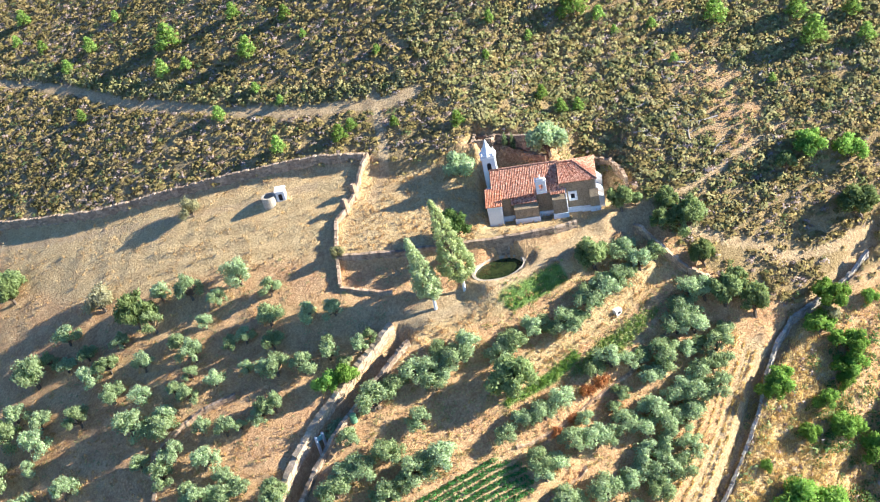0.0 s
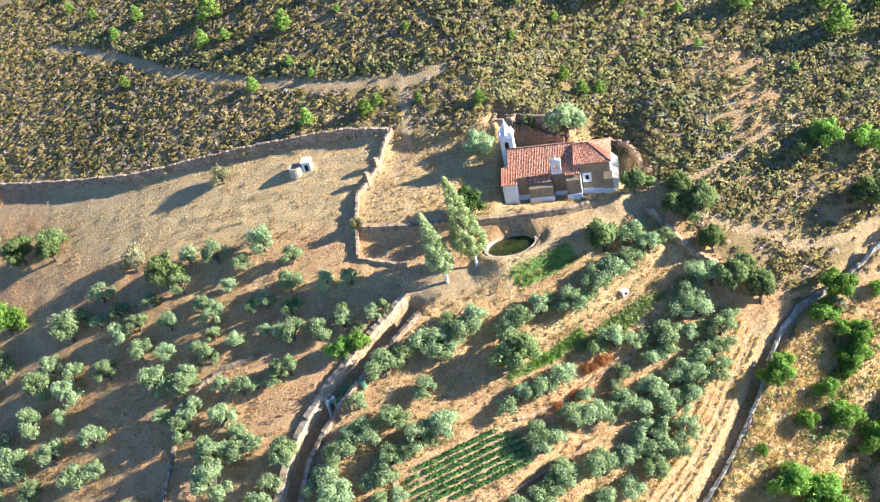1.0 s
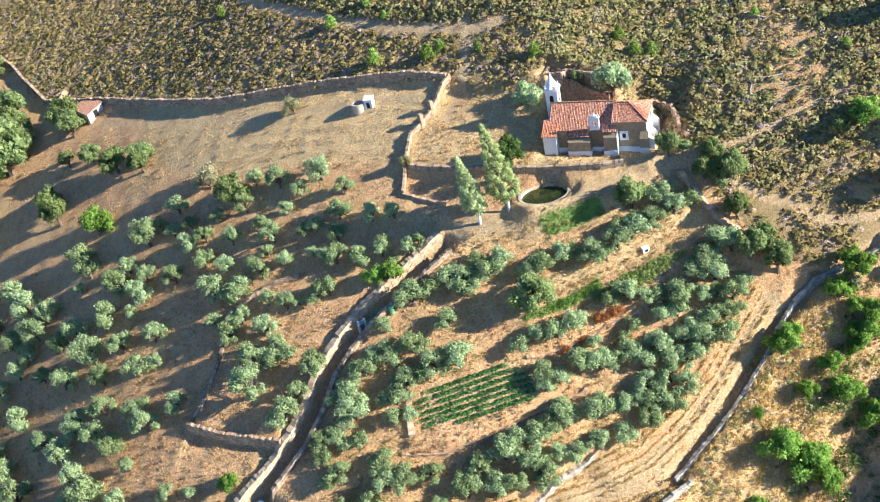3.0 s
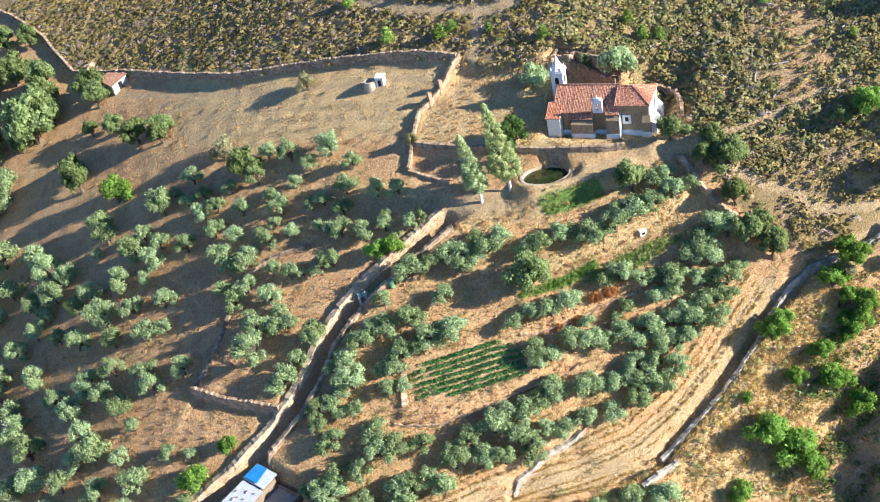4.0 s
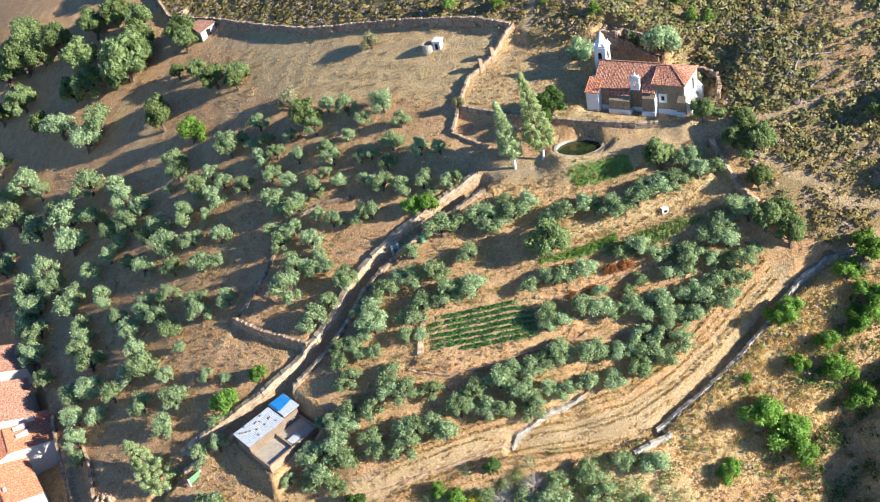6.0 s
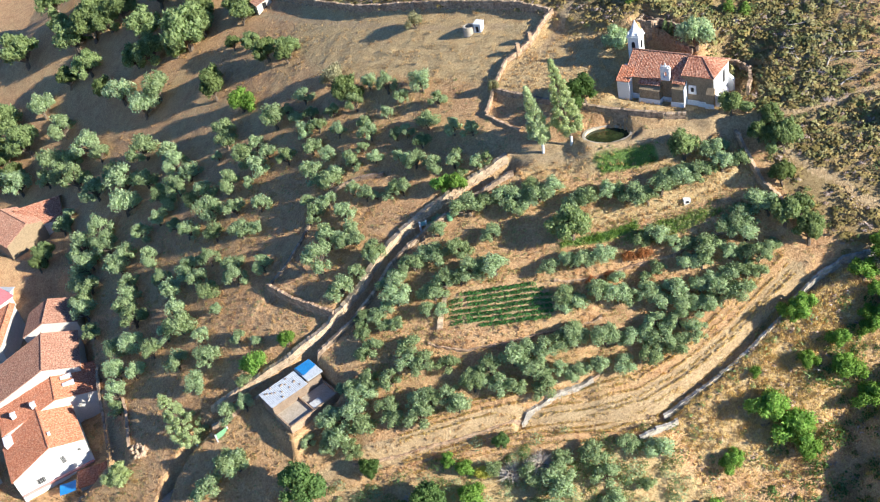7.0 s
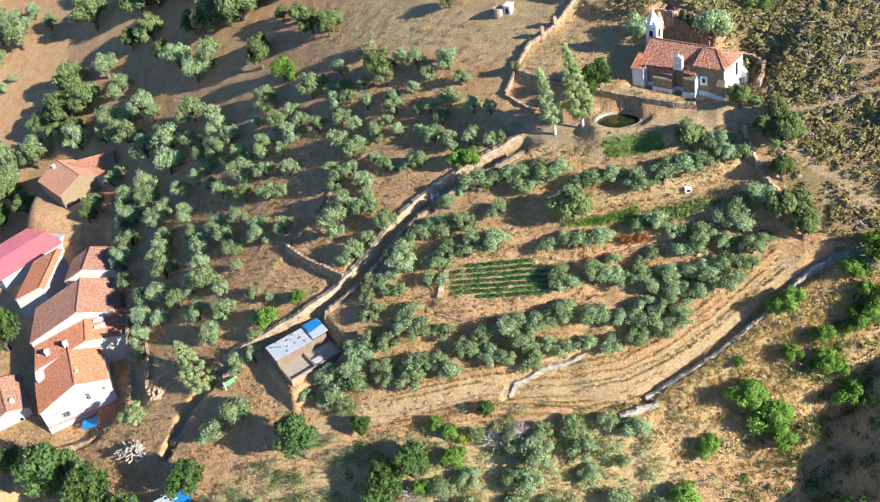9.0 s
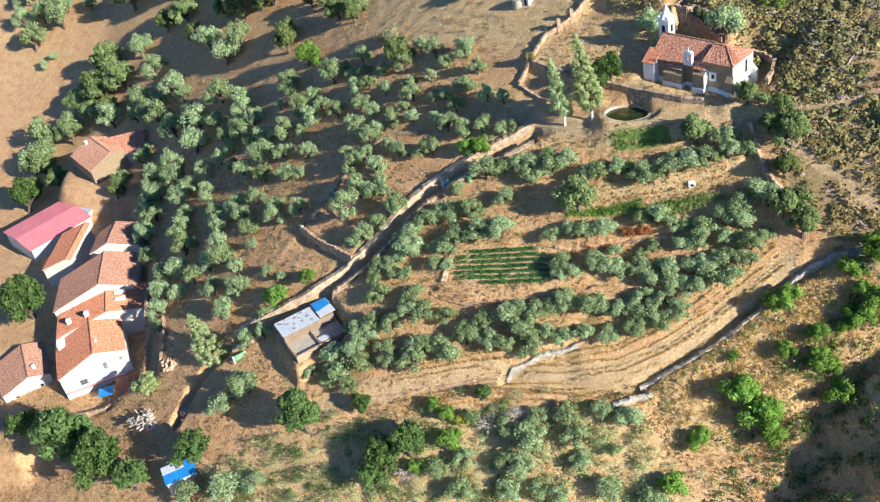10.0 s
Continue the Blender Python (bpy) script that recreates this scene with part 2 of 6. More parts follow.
GULLY_WALL = [(57.4, -22.8), (51.5, -23.2), (43.7, -23.1), (39.8, -24.4), (36.1, -26.5), (32.8, -29.2), (28.8, -31.4), (24.4, -33.7), (21.1, -35.1), (15.6, -37.4)]
CHURCH_SIDE_WALL = [(30.7, -5.1), (31.8, -8.9), (33.7, -13.4), (35.8, -15.5), (36.2, -17.1)]
PATH_EAST = [(36.8, -4.5), (41.6, -5.5), (45.3, -5.9), (48.8, -5.4), (51.8, -5.5), (55.7, -5.8), (58.3, -5.5)]
PATH_EAST2 = [(37.3, -9.4), (39.7, -11.4), (41.3, -13.0), (44.1, -14.5), (46.1, -16.9), (48.6, -18.5), (53.4, -19.9), (60.9, -20.6)]
ROAD_HILL = [(-50.0, 110.7), (-43.4, 101.8), (-36.4, 90.3), (-28.4, 75.6), (-18.9, 62.1), (-10.8, 51.8), (-3.7, 44.2), (2.8, 38.6), (7.6, 34.8), (10.8, 32.4), (14.9, 30.9)]
ROAD_CROSS = [(9.6, 37.5), (8.1, 33.7), (6.7, 29.3), (5.2, 25.8), (3.8, 24.1), (0.2, 21.4)]
ROAD_FIELD = [(-6.3, 29.5), (-17.8, 35.5), (-26.7, 41.2), (-36.7, 48.2), (-47.1, 56.9), (-58.2, 66.4), (-75.0, 81.2), (-83.8, 87.4)]
ROAD_CHURCH = [(-5.1, 1.1), (-1.4, 0.9), (6.0, -1.2), (12.8, -2.7), (19.3, -3.2), (24.9, -3.6), (29.6, -4.0), (33.1, -4.7)]
BARE_PATCH = [(53.7, 11.8), (53.8, 8.0), (53.3, 4.9), (53.1, 0.8), (50.8, -1.8)]
GARDEN_PLOT = [(-17.3, -18.4), (-14.6, -17.5), (-3.4, -19.0), (1.0, -21.8), (0.6, -24.6), (-3.7, -25.0), (-17.0, -23.4)]
GREEN_A = [(1.4, -14.3), (9.0, -13.9), (14.2, -13.2), (14.7, -14.6), (9.6, -15.5), (2.0, -15.1)]
GREEN_B = [(8.1, -3.7), (18.1, -4.4), (18.9, -5.9), (9.7, -5.3)]
GREEN_C = [(10.6, -15.7), (17.7, -13.8), (24.9, -13.7), (29.2, -14.7), (24.0, -16.1), (15.2, -17.4)]
BANK_1 = [(-4.7, -0.9), (2.5, -2.0), (9.0, -4.0), (14.5, -4.6), (20.0, -5.2), (26.5, -5.7), (30.2, -6.4)]
BANK_2 = [(5.5, -11.7), (12.1, -12.1), (19.4, -12.1), (25.5, -11.5), (31.0, -10.7)]
BANK_3 = [(0.5, -19.3), (7.2, -19.5), (13.5, -18.7), (19.7, -18.3), (24.9, -17.0), (29.9, -16.4)]
BANK_4 = [(-21.0, -24.4), (-14.5, -26.2), (-7.4, -26.1), (1.2, -25.5), (7.6, -24.9)]
BANK_5 = [(-34.4, -39.2), (-25.9, -38.4), (-17.8, -37.6), (-11.0, -36.7), (-6.3, -35.7), (-0.8, -33.6), (6.4, -32.1)]
YARD = [(2.9, 27.0), (-6.3, 21.0), (-8.6, 15.7), (9.7, 4.6), (23.9, -1.6), (32.5, -0.3), (31.9, 4.4), (17.9, 12.5), (17.0, 17.4), (5.3, 22.8)]
SCRUB_EDGE = [(-69.1, 83.4), (-57.0, 72.7), (-39.1, 55.7), (-21.9, 44.7), (-4.3, 33.6), (3.5, 27.4), (5.3, 22.8), (13.7, 19.0), (19.3, 19.3), (27.3, 13.9), (33.1, 4.5), (34.6, -1.6), (34.5, -7.9), (37.7, -16.2), (43.7, -21.8), (57.8, -24.0)]
FIELD_EDGE = [(-59.9, 58.1), (-48.8, 42.0), (-38.2, 33.5), (-22.9, 26.1), (-12.0, 18.1), (-6.3, 21.2), (2.3, 27.2), (-22.1, 44.2), (-57.2, 71.7)]
STRAW_GULLY = [(44.4, -23.4), (36.8, -27.1), (24.8, -33.8), (16.5, -37.9), (21.1, -44.1), (31.7, -44.2), (40.9, -37.6), (44.6, -32.5)]
VILLAGE = [(-110, -46), (-104, -35.5), (-95, -32.5), (-89.2, -26.5), (-90.6, -22), (-94.2, -14.5), (-102.0, -0.5), (-109.0, 12), (-113, 24), (-130, 38), (-175, 40), (-175, 5), (-135, -46)]
ALLEY = [(-99, 0), (-91.5, -13), (-87.2, -22), (-84.5, -29)]
BACK_LINE = [(18.6, 18.4), (20.4, 17.4), (23.7, 14.7), (26.3, 11.0)]
BACK_YARD = [(16.6, 18.8), (18.6, 18.4), (20.4, 17.4), (23.7, 14.7), (26.3, 11.0), (28.8, 11.4), (22.0, 18.2), (19.2, 20.8)]
RAVINE = [(66, -31), (52, -33), (45, -38), (40, -45), (35, -56), (28, -78)]
SHED_PAD = [(-52, -29.5), (-43.5, -21), (-36, -28), (-44.5, -37)]
LOWER_YARD = [(-11, 13), (-9, 15.4), (4.2, 7.0), (15.4, 1.1), (23.5, -1.7), (31, -5.4), (20, -4.9), (9, -3.9), (2, -1.8), (-5, 3)]
UPPER_YARD = [(2.9, 26.5), (-6.3, 20.8), (-9, 15.5), (-1.8, 10.5), (4.2, 7.1), (9.5, 4.3), (15.4, 1.2), (20, -0.7), (25, -1.7), (31, 0), (27, 8), (17.9, 13.5), (17.0, 17.4), (6, 23)]
CHURCH_PAD = [(12.4, 6.2), (16.6, 14.4), (18.8, 17.2), (23.2, 14.0), (26.5, 9.8), (31.0, 9.0), (33.8, 6.5), (33.4, 0.5), (31, -2.2), (27, -3.2)]
THICKET = [(-60, -48), (-35, -42.5), (-8, -40.5), (8, -41), (16, -41), (26, -50), (30, -60), (-10, -66), (-60, -62)]
POOL_AT, POOL_Z = (10.9, 0.45), 2.55


GARDEN = [(-8, -3), (30, -6), (42, -18), (12, -33), (-38, -36), (-30, -15)]


def step_line(x, y, pts, rise, reach, edge=0.35):
    """A bank along a line: its left side stands higher than its right by rise."""
    d, t, s = to_line(x, y, pts)
    ends = smooth(0, 0.06, t) * smooth(1, 0.94, t)
    return 0.5 * rise * np.clip(s * d / edge, -1, 1) * np.exp(-np.maximum(d - edge, 0) / reach) * ends


def ground_height(x, y):
    x, y = np.asarray(x, float), np.asarray(y, float)
    h = base_height(x, y)
    h = h + smooth(13, 38, x) * (np.minimum(h, 4.4 + 0.25 * (x - 37) + 0.42 * (y + 8)) - h) * smooth(140, 60, x) * smooth(40, 16, y)
    w = smooth(-4, 8, y)
    w = (1 - w) * soft_inside(x, y, VILLAGE, 1.5) + w * soft_inside(x, y, VILLAGE, 2.0)
    h = h + w * (-46.3 + 5.0 * smooth(-8, 18, y) * smooth(-130, -118, x) + 0.07 * (x + 100) - 2.2 * smooth(-14, -25, y) - h)
    h = h + smooth(25, 15, np.hypot(x + 142, y - 54)) * smooth(34, 44, y) * (np.maximum(h, -41.2) - h)
    d, _, _ = to_line(x, y, ALLEY)
    h = h - 1.4 * smooth(2.2, 1.2, d)
    d, _, s = to_line(x, y, TERRACE_WALL)
    w = soft_inside(x, y, LOWER_YARD, 1.8)
    h = h + w * (3.6 - (0.45 - 0.2 * smooth(4, 9, x)) * d - h)
    w = smooth(5.2, 4.0, np.hypot((x - POOL_AT[0]) / 1.2, y - POOL_AT[1])) * smooth(-4.2, -2.8, y) * smooth(0.5, 1.3, d)
    h = h + w * (POOL_Z - 0.3 - h)
    w = soft_inside(x, y, UPPER_YARD, 0.5)
    h = h + w * (4.95 + 0.41 * d - h)
    w = soft_inside(x, y, CHURCH_PAD, 1.1)
    h = h + w * (5.45 - h)
    d, _, _ = to_line(x, y, CHURCH_PAD + CHURCH_PAD[:1])
    w = smooth(26, 31, x) * smooth(16, 10, y) * smooth(-4, -1, y) * (1 - inside(x, y, CHURCH_PAD))
    h = h + w * smooth(16, 9, d) * (np.minimum(h, 6.6 + 0.8 * d) - h)
    d, _, _ = to_line(x, y, BACK_LINE)
    w = soft_inside(x, y, BACK_YARD, 0.45)
    h = h + w * (10.4 + 0.75 * np.maximum(d - 0.3, 0) - h)
    for pts, rise, reach in ((BANK_1, 1.5, 2.5), (BANK_2, 1.2, 3.0), (BANK_3, 1.3, 3.0), (BANK_4, 1.5, 3.0), (BANK_5, 2.3, 3.0),
                             (FIELD_WALL, 1.0, 4.0), (PLOT_WALL_LOW, 1.8, 3.0)):
        h = h + step_line(x, y, pts, rise, reach)
    w = soft_inside(x, y, SHED_PAD, 0.5)
    h = h + w * (-27.0 - h)
    for pts, depth, wide in ((LANE, 3.0, 1.5), (GULLY_LANE, 1.5, 1.3), (TRACK_LOW, 0.25, 2.0)):
        d, _, _ = to_line(x, y, pts)
        h = h - depth * smooth(wide, wide * 0.65, d)
    d, _, s = to_line(x, y, TRACK_LOW)
    h = h + 0.16 * np.cos((s * d + 0.25 * np.sin(x * 0.3)) * 4.6) * smooth(4.6, 3.2, d)
    d, _, _ = to_line(x, y, STRAW_GULLY[3:7])
    h = h - 0.6 * smooth(3.0, 0.5, d)
    d, _, s = to_line(x + 1.6 * np.sin(y * 0.45) + 0.8 * np.sin(y * 1.1 + x * 0.5), y, RAVINE)
    h = h + np.where(s > 0, 0.85 * np.clip(d - 1.0, 0, 14), 0.0) * smooth(-20, -30, y) * smooth(70, 25, d) * smooth(-110, -80, y) - 1.6 * smooth(4.0, 0.5, d)
    # furrows of the field
    d, _, _ = to_line(x, y, FIELD_WALL)
    h = h + 0.11 * np.sin(d * 2.6 + 0.8 * np.sin(x * 0.11)) * soft_inside(x, y, FIELD_EDGE, 2.0) * smooth(43, 38, y)
    # small swells and hollows of trodden, ploughed ground
    h = h + 0.10 * np.sin(x * 0.83 + 1.7 * np.sin(y * 0.41)) * np.sin(y * 0.77 + 1.3 * np.sin(x * 0.37))
    w = smooth(1.02, 0.9, np.hypot((x - POOL_AT[0]) / 3.8, (y - POOL_AT[1]) / 3.0))
    return h + w * (POOL_Z - 1.5 - h)


def z_at(x, y):
    return float(ground_height(np.array([x]), np.array([y]))[0])


def cover(x, y):
    """Weights of scrub, green crop, bare track and straw on the ground."""
    scrub = soft_inside(x, y, [(-130, 165)] + FIELD_WALL[:5] + SCRUB_EDGE + [(140, -40), (1300, -40), (1300, 1600), (-130, 1600)], 1.2)
    d, t, _ = to_line(x, y, BARE_PATCH)
    scrub = scrub * (1 - 0.7 * smooth(6.5, 2.5, d + 1.5 * np.sin(x * 0.9 + y * 0.6)))
    green = np.zeros_like(x)
    for poly in (GREEN_A, GREEN_B):
        green = np.maximum(green, soft_inside(x, y, poly, 0.7))
    green = np.maximum(green, 0.6 * soft_inside(x, y, GREEN_C, 0.8))
    track = np.zeros_like(x)
    for pts, wide in ((LANE, 1.4), (TRACK_LOW, 1.6), (GULLY_LANE, 1.0), (ROAD_HILL, 1.05), (ROAD_CROSS, 0.9), (ROAD_FIELD, 0.7),
                      (ROAD_CHURCH, 2.0), (PATH_EAST, 0.45), (PATH_EAST2, 0.6)):
        d, _, _ = to_line(x, y, pts)
        track = np.maximum(track, smooth(wide * 1.3, wide * 0.5, d))
    track = np.maximum(track, 0.5 * soft_inside(x, y, GARDEN_PLOT, 0.6))
    straw = np.maximum(soft_inside(x, y, YARD, 1.5), 1.0 * soft_inside(x, y, STRAW_GULLY, 3.0))
    straw = np.maximum(straw, 0.72 * soft_inside(x, y, FIELD_EDGE, 3.0))
    straw = np.maximum(straw, soft_inside(x, y, BACK_YARD, 0.5))
    scrub = scrub * (1 - soft_inside(x, y, BACK_YARD + [(15.5, 16.0)], 1.5)) * (1 - soft_inside(x, y, CHURCH_PAD, 1.0))
    straw = np.maximum(straw, soft_inside(x, y, CHURCH_PAD, 1.0))
    straw = np.maximum(straw, 0.3 * soft_inside(x, y, GARDEN, 3.0))
    straw = np.maximum(straw, 0.7 * soft_inside(x, y, THICKET, 3.0))
    for pts in (BANK_1, BANK_2):
        d, _, _ = to_line(x, y, pts)
        straw = np.maximum(straw, 0.7 * smooth(2.0, 0.6, d))
    return scrub, green, track, straw


def ground_mesh():
    xs = np.concatenate([np.linspace(-1500, -180, 30), np.arange(-176, -92, 1.4), np.arange(-91, 62, 0.55), np.arange(63, 125, 1.5), np.linspace(128, 1200, 24)])
    ys = np.concatenate([np.linspace(-900, -84, 22), np.arange(-80, -51, 1.2), np.arange(-50, 42, 0.55), np.arange(43, 150, 1.4), np.linspace(153, 1500, 30)])
    X, Y = np.meshgrid(xs, ys)
    Z = ground_height(X, Y)
    nx, ny = len(xs), len(ys)
    k = np.arange(nx * ny).reshape(ny, nx)
    quads = np.stack([k[:-1, :-1], k[:-1, 1:], k[1:, 1:], k[1:, :-1]], -1).reshape(-1, 4)
    me = bpy.data.meshes.new("ground")
    me.from_pydata(np.stack([X, Y, Z], -1).reshape(-1, 3).tolist(), [], quads.tolist())
    me.materials.append(MAT["ground"])
    me.shade_smooth()
    att = me.color_attributes.new("cover", 'FLOAT_COLOR', 'POINT')
    att.data.foreach_set("color", np.stack([c.ravel() for c in cover(X, Y)], -1).astype(np.float32).ravel())
    return new("ground", me)


ground = tagged(ground_mesh(), "dry terraced hillside of brown soil, straw and scrub", "ground", kind="structure")


# ---- boxes, walls, roofs ----
def box(bm, x0, x1, y0, y1, z0, z1, m=None):
    v = [bm.verts.new(m @ Vector((x, y, z)) if m else (x, y, z)) for z in (z0, z1) for x, y in ((x0, y0), (x1, y0), (x1, y1), (x0, y1))]
    for f in ((3, 2, 1, 0), (4, 5, 6, 7), (0, 1, 5, 4), (1, 2, 6, 5), (2, 3, 7, 6), (3, 0, 4, 7)):
        bm.faces.new([v[k] for k in f])
    return v


def prism(bm, outline, z0, z1):
    """An upright block over an outline of (x, y); z1 may be one height or one for each corner."""
    tops = z1 if isinstance(z1, (list, tuple)) else [z1] * len(outline)
    a = [bm.verts.new((x, y, z0)) for x, y in outline]
    b = [bm.verts.new((x, y, z)) for (x, y), z in zip(outline, tops)]
    n = len(a)
    for k in range(n):
        bm.faces.new((a[k], a[(k + 1) % n], b[(k + 1) % n], b[k]))
    bm.faces.new(b)
    bm.faces.new(a[::-1])


def stone_wall(name, label, pts, height, thick, material="stone", seed=1, lift=0.0, deep=0.8, level=None):
    """Rough courses of uneven stones along a line, following the ground."""
    rng = random.Random(seed)
    bm = bmesh.new()
    for (ax, ay), (bx, by) in zip(pts, pts[1:]):
        length = math.hypot(bx - ax, by - ay)
        ux, uy = (bx - ax) / length, (by - ay) / length
        cuts = [0.0]
        while cuts[-1] < length - 0.4:
            cuts.append(cuts[-1] + rng.uniform(0.3, 0.65))
        cuts[-1] = length
        at = np.array(cuts)
        low = ground_height(ax + ux * at, ay + uy * at) + lift
        if level is not None:
            low = low * 0 + level
        low = np.convolve(np.concatenate([low[:1], low, low[-1:]]), (0.25, 0.5, 0.25), 'valid')
        for s0, s1, z0, z1 in zip(cuts, cuts[1:], low, low[1:]):
            top = height * rng.uniform(0.88, 1.1)
            lo = -deep
            while lo < top - 0.05:
                hi = min(lo + rng.uniform(0.24, 0.42), top)
                if top - hi < 0.2:
                    hi = top
                k = thick / 2 * rng.uniform(0.88, 1.12)
                o = rng.uniform(-0.04, 0.04)
                v = []
                for dz in (lo, hi):
                    for s, z, e in ((s0, z0, -k), (s1, z1, -k), (s1, z1, k), (s0, z0, k)):
                        v.append(bm.verts.new((ax + ux * s - uy * (e + o), ay + uy * s + ux * (e + o), z + dz + (rng.uniform(-0.03, 0.03) if dz == hi else 0))))
                for f in ((3, 2, 1, 0), (4, 5, 6, 7), (0, 1, 5, 4), (1, 2, 6, 5), (2, 3, 7, 6), (3, 0, 4, 7)):
                    bm.faces.new([v[q] for q in f])
                lo = hi
    ob = part(name, bm, MAT[material])
    return tagged(ob, label, "wall", kind="structure")


MAT["stones"] = plain("field_stones", (0.25, 0.17, 0.12), (0.5, 0.39, 0.27), 0.5, 5.0, 0.95, 0.35, 0.8, 0.08, island=True)
MAT["palestone"] = plain("pale_stones", (0.36, 0.32, 0.27), (0.6, 0.55, 0.47), 0.5, 5.0, 0.95, 0.25, 0.8, 0.08, island=True)
MAT["redstone"] = plain("ochre_stones", (0.32, 0.2, 0.13), (0.6, 0.45, 0.3), 0.5, 5.0, 0.95, 0.3, 0.8, 0.08, island=True)
MAT["tanstone"] = plain("lane_stones", (0.42, 0.3, 0.19), (0.68, 0.53, 0.36), 0.5, 5.0, 0.95, 0.25, 0.8, 0.08, island=True)
WALLS = (
    ("wall_field", "long dry stone wall between field and scrub", FIELD_WALL, 1.25, 0.6, "stones"),
    ("wall_yard", "ochre stone wall round the church yard", YARD_WALL, 0.95, 0.45, "redstone"),
    ("wall_yard_low", "low stone kerb wall of the lower yard", YARD_LOW, 0.5, 0.5, "redstone"),
    ("wall_plot", "curved stone wall round the olive plot", PLOT_WALL, 0.7, 0.6, "redstone"),
    ("wall_plot_low", "stone retaining wall at the foot of the olive plot", PLOT_WALL_LOW, 1.3, 0.6, "redstone"),
    ("wall_plot_side", "stone wall beside the olive plot", PLOT_WALL_SIDE, 0.6, 0.5, "stones"),
    ("wall_gully", "pale stone wall beside the gully track", GULLY_WALL, 1.2, 0.45, "palestone"),
    ("wall_church_side", "stone wall running downhill from the church", CHURCH_SIDE_WALL, 1.5, 0.5, "redstone"),
)
for k, (name, label, pts, hgt, thick, mat) in enumerate(WALLS):
    stone_wall(name, label, pts, hgt, thick, mat, seed=10 + k)


def offset_line(pts, d):
    out = []
    for k, (x, y) in enumerate(pts):
        (ax, ay), (bx, by) = pts[max(k - 1, 0)], pts[min(k + 1, len(pts) - 1)]
        n = math.hypot(bx - ax, by - ay)
        out.append((x - (by - ay) / n * d, y + (bx - ax) / n * d))
    return out


stone_wall("wall_terrace", "stone retaining wall below the church", offset_line(TERRACE_WALL, 0.55), 0.5, 0.6, "stones", seed=29, deep=2.6)
stone_wall("wall_lane", "broad ochre stone wall along the sunken lane", offset_line(LANE[:11], -1.85), 0.85, 1.0, "tanstone", seed=30)
stone_wall("wall_lane_garden", "rough stone wall between lane and garden", offset_line(LANE[:11], 1.65), 0.9, 0.6, "stones", seed=31)
stone_wall("wall_gully_low", "broken pale stone wall below the opening to the gully", [(17.6, -38.6), (14.6, -39.6), (11.8, -40.6)], 0.9, 0.5, "palestone", seed=33)
stone_wall("wall_track", "low stone wall at the bend of the track", [(-6.3, -36.2), (-0.8, -34.2), (5.5, -32.8)], 0.9, 0.6, "palestone", seed=32, deep=2.6)


def limb(bm, a, b, r0, r1, sides=6):
    a, b = Vector(a), Vector(b)
    q = (b - a).to_track_quat('Z', 'Y')
    lo = [bm.verts.new(a + q @ Vector((r0 * math.cos(t), r0 * math.sin(t), 0))) for t in np.arange(sides) * 2 * math.pi / sides]
    hi = [bm.verts.new(b + q @ Vector((r1 * math.cos(t), r1 * math.sin(t), 0))) for t in np.arange(sides) * 2 * math.pi / sides]
    for k in range(sides):
        bm.faces.new((lo[k], lo[(k + 1) % sides], hi[(k + 1) % sides], hi[k]))
    bm.faces.new(hi)


def tiled(bm, a, b, c, d, pitch=0.25, high=0.055, thick=0.12):
    """A roof slope a-b (eave) to d-c (ridge): ridged rows of barrel tiles running down the slope, with a slab below."""
    a, b, c, d = (Vector(p) for p in (a, b, c, d))
    n = max(2, int((b - a).length / pitch))
    up = (b - a).cross(d - a).normalized()
    rows = []
    for k in range(2 * n + 1):
        t = k / (2 * n)
        lift = up * (high * (0.75 + 0.5 * ((k * 37) % 11) / 11) if k % 2 else 0.0)
        rows.append((bm.verts.new(a.lerp(b, t) + lift), bm.verts.new(a.lerp(b, t).lerp(d.lerp(c, t), 0.5) + lift + up * 0.015 * math.sin(k * 2.1)), bm.verts.new(d.lerp(c, t) + lift)))
    for (p, q, r), (s, t, u) in zip(rows, rows[1:]):
        bm.faces.new((p, s, t, q))
        bm.faces.new((q, t, u, r))
    low = [bm.verts.new(p - up * thick) for p in (a, b, c, d)]
    bm.faces.new(low[::-1])
    f, l = rows[0], rows[-1]
    bm.faces.new((low[0], low[1], l[0], *[r[0] for r in rows[-2:0:-1]], f[0]))
    bm.faces.new((low[1], low[2], l[2], l[1], l[0]))
    bm.faces.new((low[3], low[0], f[0], f[1], f[2]))


def empty(name, m, label, category, group=""):
    ob = new(name)
    ob.empty_display_size = 0.5
    ob.matrix_world = m
    return tagged(ob, label, category, group)


for k, line in enumerate((BANK_3, BANK_4, BANK_5)):
    stone_wall("wall_bank", "low rough stone edging of a garden terrace", offset_line(line, -0.3), 0.25, 0.5, "redstone", seed=90 + k, lift=0.05)


# ---- church ----
MAT["dark"] = plain("dark_opening", (0.012, 0.012, 0.015), (0.03, 0.03, 0.035), 2.0, 9.0, 0.6)
MAT["tile_new"] = roof_tiles("orange_tile", (0.36, 0.125, 0.065), (0.58, 0.235, 0.125), (0.7, 0.38, 0.24))
MAT["tile_old"] = roof_tiles("lichen_tile", (0.2, 0.1, 0.07), (0.4, 0.21, 0.145), (0.58, 0.36, 0.25))


